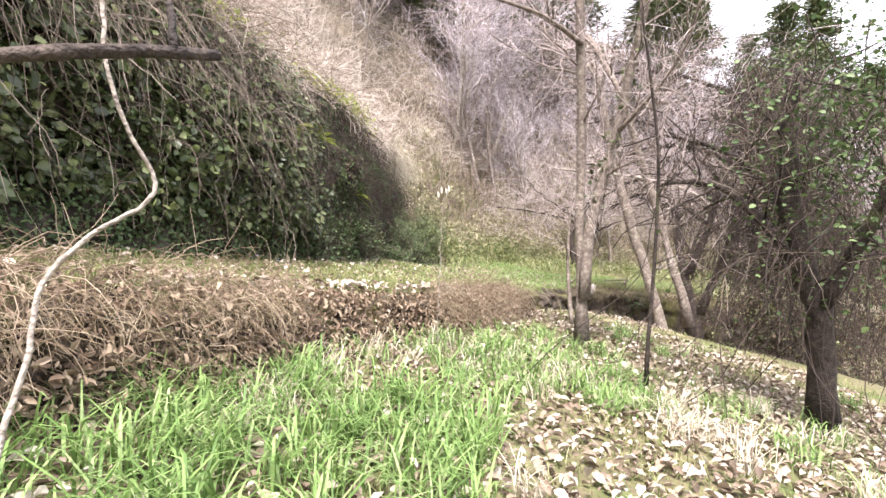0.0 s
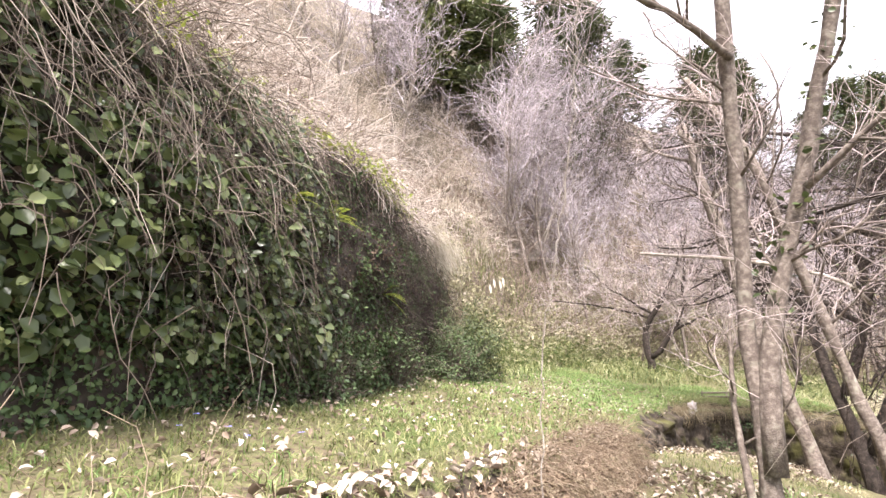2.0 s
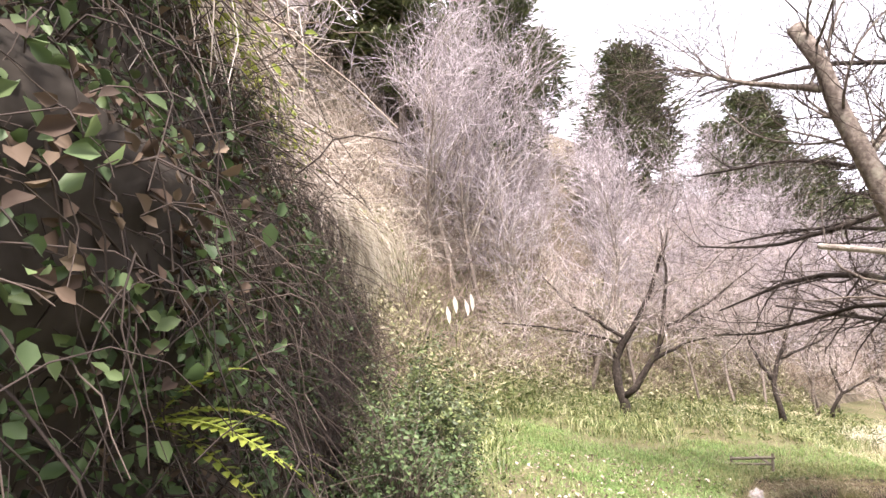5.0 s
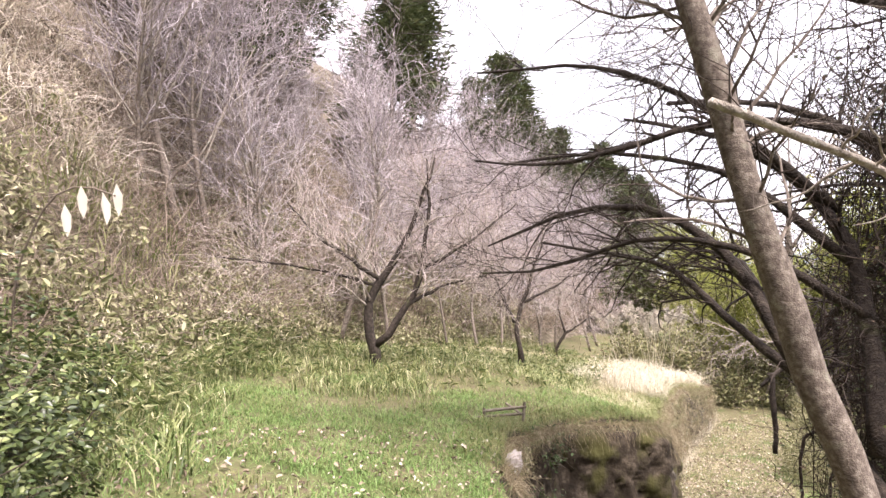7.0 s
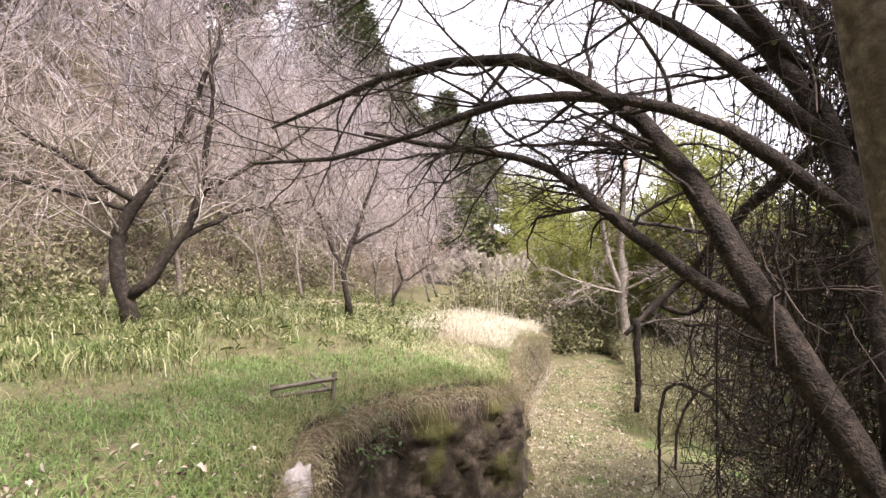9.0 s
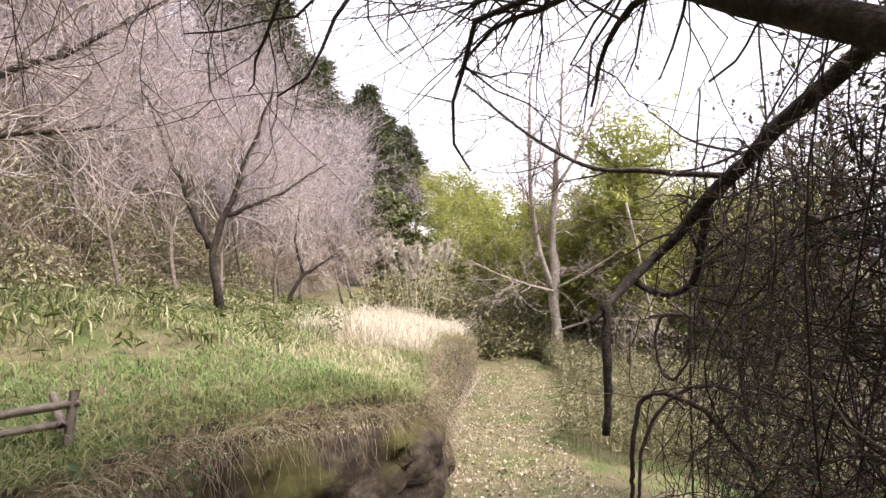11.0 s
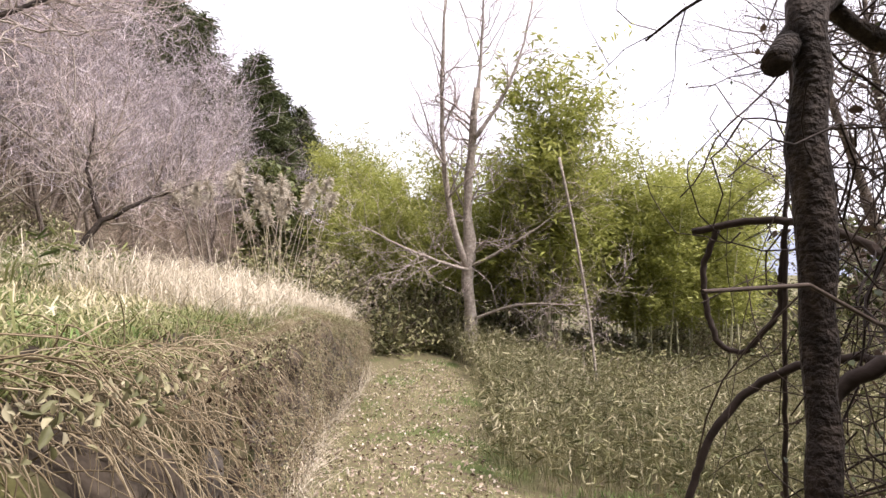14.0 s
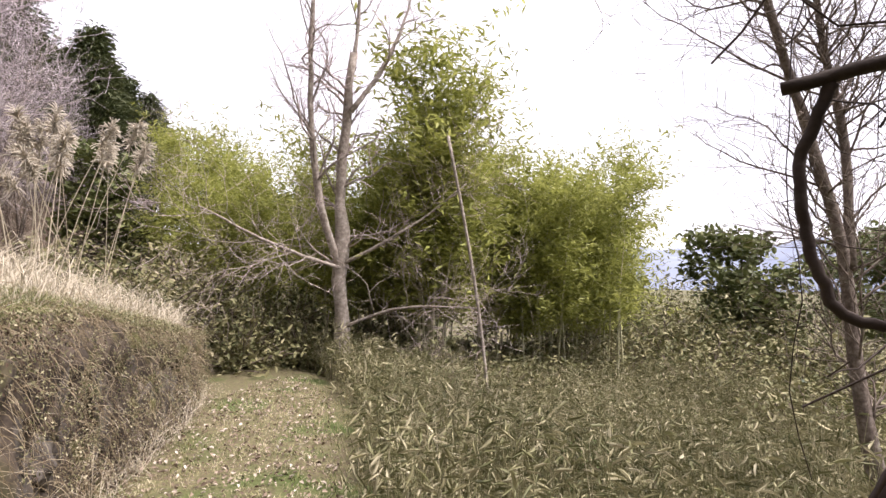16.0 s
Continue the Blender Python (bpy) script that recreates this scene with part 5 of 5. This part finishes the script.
def make_crown(name, height, trunk_r, crown, n, leaf, mat, label, category, conic=False, bark=M_BARK, drop=0.25):
    """An evergreen: trunk, limbs and a crown of many separate leaf clumps."""
    root = thing(name, (0, 0, 0), label, category, "hillside trees")
    u = np.linspace(0, 1, 12)
    P = np.stack([0.1 * np.sin(u * 3), 0.1 * np.sin(u * 2 + 1), height * u], -1)
    mesh_object("trunk", *tubes(P[None], (trunk_r * (1 - 0.85 * u))[None], 8), bark, root)
    m = 90
    R = (trunk_r * (1 - 0.85 * u))[None]
    P2, R2 = sprout(P[None], R, m, (drop, 1), (55, 85), (0.6, 1.0), 6, 0.08, 0.05 if not conic else -0.08, 0.35)
    f = np.clip((P2[:, 0, 2] / height - drop) / (1 - drop), 0, 1)
    reach = crown * ((1.05 - f) if conic else np.sqrt(np.clip(1 - (2 * f - 0.9) ** 2 * 0.8, 0.1, 1)))
    P2 = P2[:, :1] + (P2 - P2[:, :1]) * reach[:, None, None] * 1.3
    tagged(limbs_mesh("branchwork", [(P2, R2)], 4, bark, root), kind="stuff")
    k = n // 40
    w, j = rng.integers(0, m, k), rng.integers(2, 6, k)
    cl = P2[w, j] + rng.normal(size=(k, 3)) * 0.12
    c = np.repeat(cl, 40, 0) + rng.normal(size=(k * 40, 3)) * ([0.3, 0.3, 0.22] if not conic else [0.34, 0.34, 0.2])
    if conic:
        along = unit(c - np.array([0, 0, 1.0]) * c[:, 2:3] + [0, 0, -0.3])
        mesh_object("foliage", *leaves(c, (0, 0, 1.0), rng.uniform(*leaf, len(c)), 0.25, 0.2, 0.4, along), mat, root, kind="stuff")
    else:
        mesh_object("foliage", *leaves(c, (0, 0, 1.0), rng.uniform(*leaf, len(c)), 0.55, 0.2, 0.7), mat, root, kind="stuff")
    return root


def make_bare(height, label, pale=False):
    root = thing("tree", (0, 0, 0), label, "tree", "hillside trees")
    u = np.linspace(0, 1, 12)
    P = np.stack([0.45 * np.sin(u * 4 + rng.uniform(0, 6)), 0.45 * np.sin(u * 3.5 + rng.uniform(0, 6)), height * u], -1)
    P[:, :2] -= P[0, :2]
    R = (0.075 * (1 - 0.85 * u))
    mesh_object("trunk", *tubes(P[None], R[None], 7), M_BARK, root)
    P2, R2 = sprout(P[None], R[None], 34, (0.25, 1), (25, 60), (height * 0.2, height * 0.42), 7, 0.12, 0.15, 0.5)
    P3, R3 = sprout(P2, R2, 200, (0.2, 1), (25, 60), (height * 0.09, height * 0.22), 5, 0.2, 0.1, 0.6, 0.3, 0.009)
    P4, R4 = sprout(P3, R3, 480, (0.1, 1), (25, 65), (height * 0.05, height * 0.13), 4, 0.2, 0.05, 0.7, 0.4, 0.009)
    tagged(limbs_mesh("branchwork", [(P2, R2)], 5, M_PALEBARK, root), kind="stuff")
    tagged(limbs_mesh("twig_spray", [(P3, R3), (P4, R4)], 3, M_FARTWIG, root), kind="stuff")
    return root


def hill_spots(n, s0, s1, v0, v1):
    s, v = rng.uniform(s0, s1, n), rng.uniform(v0, v1, n)
    return [tuple(q) for q in hill_point(s, v) - [0, 0, 0.25]]


bare = [make_bare(6.5, "bare grey tree with fine twigs"), make_bare(8.5, "bare pale tree with fine twigs", True), make_bare(6, "bare brushy tree with fine twigs"), make_bare(7.5, "bare grey tree with fine twigs")]
place_copies(bare, hill_spots(26, S_CORNER + 8, S_CORNER + 24, 1.5, 7.5) + hill_spots(30, S_CORNER + 22, S_CORNER + 48, 0.6, 7.5) + hill_spots(26, S_CORNER + 30, S_CORNER + 60, 3.0, 10.0) + hill_spots(18, S_CORNER + 50, S_CORNER + 78, 1.0, 8.0) + hill_spots(18, S_START + 1, S_CORNER + 9, 6.4, 8.5)
             + [(x, y, float(ground_z(x, y)) - 0.1) for x, y in [(3, 25.0), (5.5, 26.3), (8.5, 28), (11, 29.0), (13, 31), (7, 27), (1.2, 23.5), (15, 31), (10, 27.5), (17.0, 33)]], 0.7, 1.15)
cedar = [make_crown("conifer", 12, 0.2, 3.2, 5200, (0.26, 0.5), M_CEDAR, "tall dark green conifer on the hillside", "conifer", True), make_crown("conifer", 10, 0.18, 2.8, 4800, (0.26, 0.5), M_CEDAR, "dark green conifer on the hillside", "conifer", True)]
place_copies(cedar, hill_spots(4, S_CORNER + 10, S_CORNER + 17, 6.5, 8.2) + hill_spots(7, S_CORNER + 18, S_CORNER + 44, 5.0, 8.5) + hill_spots(22, S_CORNER + 36, S_CORNER + 62, 4.5, 10.0) + hill_spots(10, S_CORNER + 50, S_CORNER + 66, 3.0, 8.0), 0.8, 1.2)
green = [make_crown("evergreen_tree", 7, 0.16, 2.6, 4400, (0.2, 0.38), M_EVERGREEN, "rounded evergreen tree on the ridge", "tree"), make_crown("evergreen_tree", 6, 0.15, 2.3, 4000, (0.2, 0.38), M_EVERGREEN, "dense low evergreen tree in the valley", "tree", drop=0.12)]
place_copies(green, hill_spots(5, S_CORNER + 8, S_CORNER + 15, 7.6, 8.8) + [(x, y, float(ground_z(x, y)) - 0.6) for x, y in [(24, 38), (29, 32), (30, 26), (34, 22), (38, 17), (36, 30), (31, 12), (29, 7), (40, 10), (46, 20), (36, 3), (27, 2), (26, 30), (44, 4), (34, 36)]], 0.7, 1.1)
# bare trees past the vine thicket
make_tree("tree", [([(13.2, 13.6, -3.2), (13.26, 14.0, -0.63), (13.29, 14.0, 0.47), (13.2, 14.35, 1.79), (13.03, 14.63, 2.55), (12.84, 14.87, 3.6)], 0.09, 0.04),
                   ([(13.27, 14.0, 0.3), (13.5, 13.9, 1.6), (13.4, 14.2, 3.2), (13.3, 14.3, 4.6)], 0.06, 0.02)],
          "bare tree with rough grey bark beyond the thicket", bark=M_BARK, twig=M_VINE, twigs=(90, 800, 1300), reach=(0.7, 2.0), fine=0.004)


def pampas(at, n, label):
    root = thing("pampas_grass", at, label, "grass")
    at = np.array(at)
    for _ in range(n):
        top = at + np.array([rng.normal() * 0.45, rng.normal() * 0.45, rng.uniform(1.45, 2.0)])
        foot = at + np.array([rng.normal() * 0.15, rng.normal() * 0.15, 0])
        p = smooth_path([foot, foot * 0.5 + top * 0.5 + [0, 0, 0.12], top], 8)
        stalk = mesh_object("stalk", *tubes(p[None], np.full((1, 8), 0.005), 4), M_DRYGRASS, root)
        d = unit(p[-1] - p[-2])
        m = 120
        c = top + d * rng.uniform(-0.04, 0.26, (m, 1))
        out = unit(rng.normal(size=(m, 3)) + d * 1.2 + [0, 0, -0.2])
        P = np.stack([c, c + out * 0.07, c + out * 0.13 + [0, 0, -0.03]], 1)
        mesh_object("plume", *tubes(P, np.full((m, 3), 0.006), 3), M_PLUME, stalk, "silvery seed plume")
    return root


for x, y in [(10.3, 23.0), (10.9, 22.6), (11.4, 22.5), (10.6, 22.2)]:
    pampas((x, y, float(ground_z(x, y))), 7, "pampas grass with silvery plumes on the bank")

# rocks that show in the bank
rock_bm = bmesh.new()
bmesh.ops.create_icosphere(rock_bm, subdivisions=3, radius=1)
for vtx in rock_bm.verts:
    vtx.co *= 1 + 0.35 * noise.noise(vtx.co * 1.9) + 0.25 * noise.noise(vtx.co * 4.5)
rock_me = bpy.data.meshes.new("stone")
rock_bm.to_mesh(rock_me)
rock_me.polygons.foreach_set("use_smooth", np.ones(len(rock_me.polygons), bool))
rock_bm.free()
rock_me.materials.append(M_ROCK)
x, y, o, top, low = edge_points(46, 28.2, 38.2)
for i in range(len(x)):
    st = new("stone", rock_me)
    f = rng.uniform(0.05, 0.6)
    st.location = (x[i] + o[i, 0] * 0.13, y[i] + o[i, 1] * 0.13, low[i] + (top[i] - low[i]) * f)
    st.rotation_euler = (rng.normal() * 0.2, rng.normal() * 0.2, math.atan2(o[i, 1], o[i, 0]) + rng.normal() * 0.3)
    st.scale = (rng.uniform(0.07, 0.12), rng.uniform(0.1, 0.26), rng.uniform(0.15, 0.4))
    tagged(st, "rough dark rock slab bedded in the bank", "stone", "bank stones")

pale_stone = new("stone", rock_me.copy())
pale_stone.data.materials[0] = material("pale_lichened_stone", [(0.2, 0.17, 0.16), (0.42, 0.38, 0.36), (0.62, 0.59, 0.56)], 0.9, 9, bump=0.6, bump_scale=45, patch=(6.0, 0.56, (0.25, 0.14, 0.11)))
pale_stone.location, pale_stone.scale, pale_stone.rotation_euler = (1.27, 14.32, 0.66), (0.075, 0.09, 0.15), (0.1, 0.15, 0.8)
tagged(pale_stone, "pale lichen-spotted stone on the edge of the bank", "stone")

# broken wooden frame in the grass
frame_at = (2.08, 15.98, float(ground_z(2.08, 15.98)))
rack = thing("wooden_frame", frame_at, "broken weathered wooden frame lying in the grass", "wood")
for a, b in [((-0.75, 0.25, 0.06), (0.25, -0.05, 0.1)), ((-0.3, 0.1, 0.16), (0.3, -0.08, 0.2)), ((0.25, -0.07, 0.0), (0.28, -0.07, 0.26)), ((-0.28, 0.1, 0.0), (-0.28, 0.1, 0.2)), ((0.22, -0.1, 0.1), (0.3, 0.5, 0.14))]:
    p = smooth_path([np.add(frame_at, a), np.add(frame_at, b)], 3)
    mesh_object("batten", *tubes(p[None], np.full((1, 3), 0.022), 4), M_WOOD, rack)

# small blue flowers
for x, y in [(-2.75, 4.75), (-2.6, 4.95), (-2.45, 4.9), (-2.85, 5.0), (-2.3, 5.2)]:
    z = float(ground_z(x, y))
    fl = thing("flower", (x, y, z), "small blue flower in the grass", "flower", "blue flowers")
    stem = mesh_object("stem", *tubes(np.array([[(x, y, z - 0.01), (x, y, z + 0.05), (x + 0.01, y, z + 0.09)]]), np.full((1, 3), 0.002), 4), M_GRASS, fl)
    c = np.array([(x + 0.01, y, z + 0.095)]) + 0.012 * np.array([(math.cos(a), math.sin(a), 0) for a in (0, 1.57, 3.14, 4.71)])
    for q in c:
        mesh_object("petal", *leaves(q[None], (0, 0, 1.0), 0.022, 0.8, 0.1, 0.1), M_FLOWER, stem)

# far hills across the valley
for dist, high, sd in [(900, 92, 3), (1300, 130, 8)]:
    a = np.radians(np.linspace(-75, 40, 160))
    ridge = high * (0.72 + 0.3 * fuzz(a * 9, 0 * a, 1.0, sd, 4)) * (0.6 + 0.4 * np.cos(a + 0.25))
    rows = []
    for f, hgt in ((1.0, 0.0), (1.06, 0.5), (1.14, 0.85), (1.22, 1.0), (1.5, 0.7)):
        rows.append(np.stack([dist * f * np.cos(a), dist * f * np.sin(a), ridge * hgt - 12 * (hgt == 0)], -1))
    mesh_object("mountain", np.stack(rows, 0).reshape(-1, 3), grid_faces(5, 160), M_MOUNT, None, "wooded mountain ridge across the valley, coloured blue for haze", "mountain", "structure")


# brushy undergrowth that closes the far side of the path
def bushes(spots, label, mat, leaf=(0.1, 0.2), n=1500, size=1.5):
    for x, y, k in spots:
        z = float(ground_z(x, y))
        root = thing("bush", (x, y, z), label, "bush", "undergrowth bushes")
        at = np.array([x, y, z])
        d = unit(rng.normal(size=(40, 3)) * [1, 1, 0.7] + [0, 0, 0.8])
        u = np.linspace(0, 1, 5)[None, :, None]
        P = at + d[:, None] * u * size * k * rng.uniform(0.6, 1.1, (40, 1, 1)) + rng.normal(size=(40, 5, 3)) * 0.07 * u
        tagged(limbs_mesh("stemwork", [(P, np.full((40, 5), 0.012))], 3, M_VINE, root), kind="stuff")
        w, j = rng.integers(0, 40, n), rng.integers(1, 5, n)
        c = P[w, j] + rng.normal(size=(n, 3)) * 0.22 * k
        mesh_object("foliage", *leaves(c, (0, 0, 1.0), rng.uniform(*leaf, n), 0.4, 0.2, 0.7), mat, root, kind="stuff")


M_THICKET = material("dull_green_thicket", [(0.05, 0.06, 0.025), (0.13, 0.135, 0.055), (0.25, 0.235, 0.115), (0.38, 0.34, 0.21)], 0.6, 0.6, 0.7, 0.2, 0)
bushes([(19.2, 19.4, 0.8), (20.6, 20.0, 0.9), (21.8, 19.0, 1.0), (22.6, 17.8, 0.9), (18.6, 20.9, 0.8), (20.5, 18.2, 0.8), (16.5, 24.5, 1.0), (18.5, 24.0, 1.2), (20.2, 23.2, 1.2), (15.5, 26.0, 1.0), (17.5, 27, 1.4), (19.5, 26, 1.5), (21.5, 25, 1.5), (22.5, 23.5, 1.3), (22.5, 21.0, 1.2), (24, 20, 1.4), (25.5, 18.5, 1.4), (24.5, 16.5, 1.2),
        (27, 16.5, 1.5), (23, 14.5, 1.1), (25.5, 13.5, 1.3), (28, 12.5, 1.5), (20.5, 12.5, 1.0), (22.5, 11, 1.2), (25.5, 9.5, 1.4), (19, 9.5, 1.1), (22, 7.5, 1.3), (29, 15.5, 1.8), (31, 10, 1.8), (28, 6, 1.7), (32, 20, 2.0), (34, 14, 2.0), (24, 4, 1.5), (30, 2, 1.8), (36, 8, 2.1), (17.5, 29.5, 1.4), (21, 29, 1.6), (24.5, 24, 1.6), (28, 19, 1.6), (14.8, 28, 1.1)],
       "dense dull-green bush in the undergrowth", M_THICKET)
bushes([(27, 14.6, 2.0), (30.5, 15.2, 2.3), (34, 15.0, 2.6), (29, 12.4, 2.1), (33, 12.0, 2.5), (37, 13.2, 2.8), (31, 18.2, 2.3), (35.5, 18.5, 2.8), (39, 15.8, 3.0), (26, 11.2, 1.9), (40, 11.0, 2.8), (29.5, 9.0, 2.2)],
       "tall dull-green bush on the far valley side", M_THICKET, (0.12, 0.26), 2600)
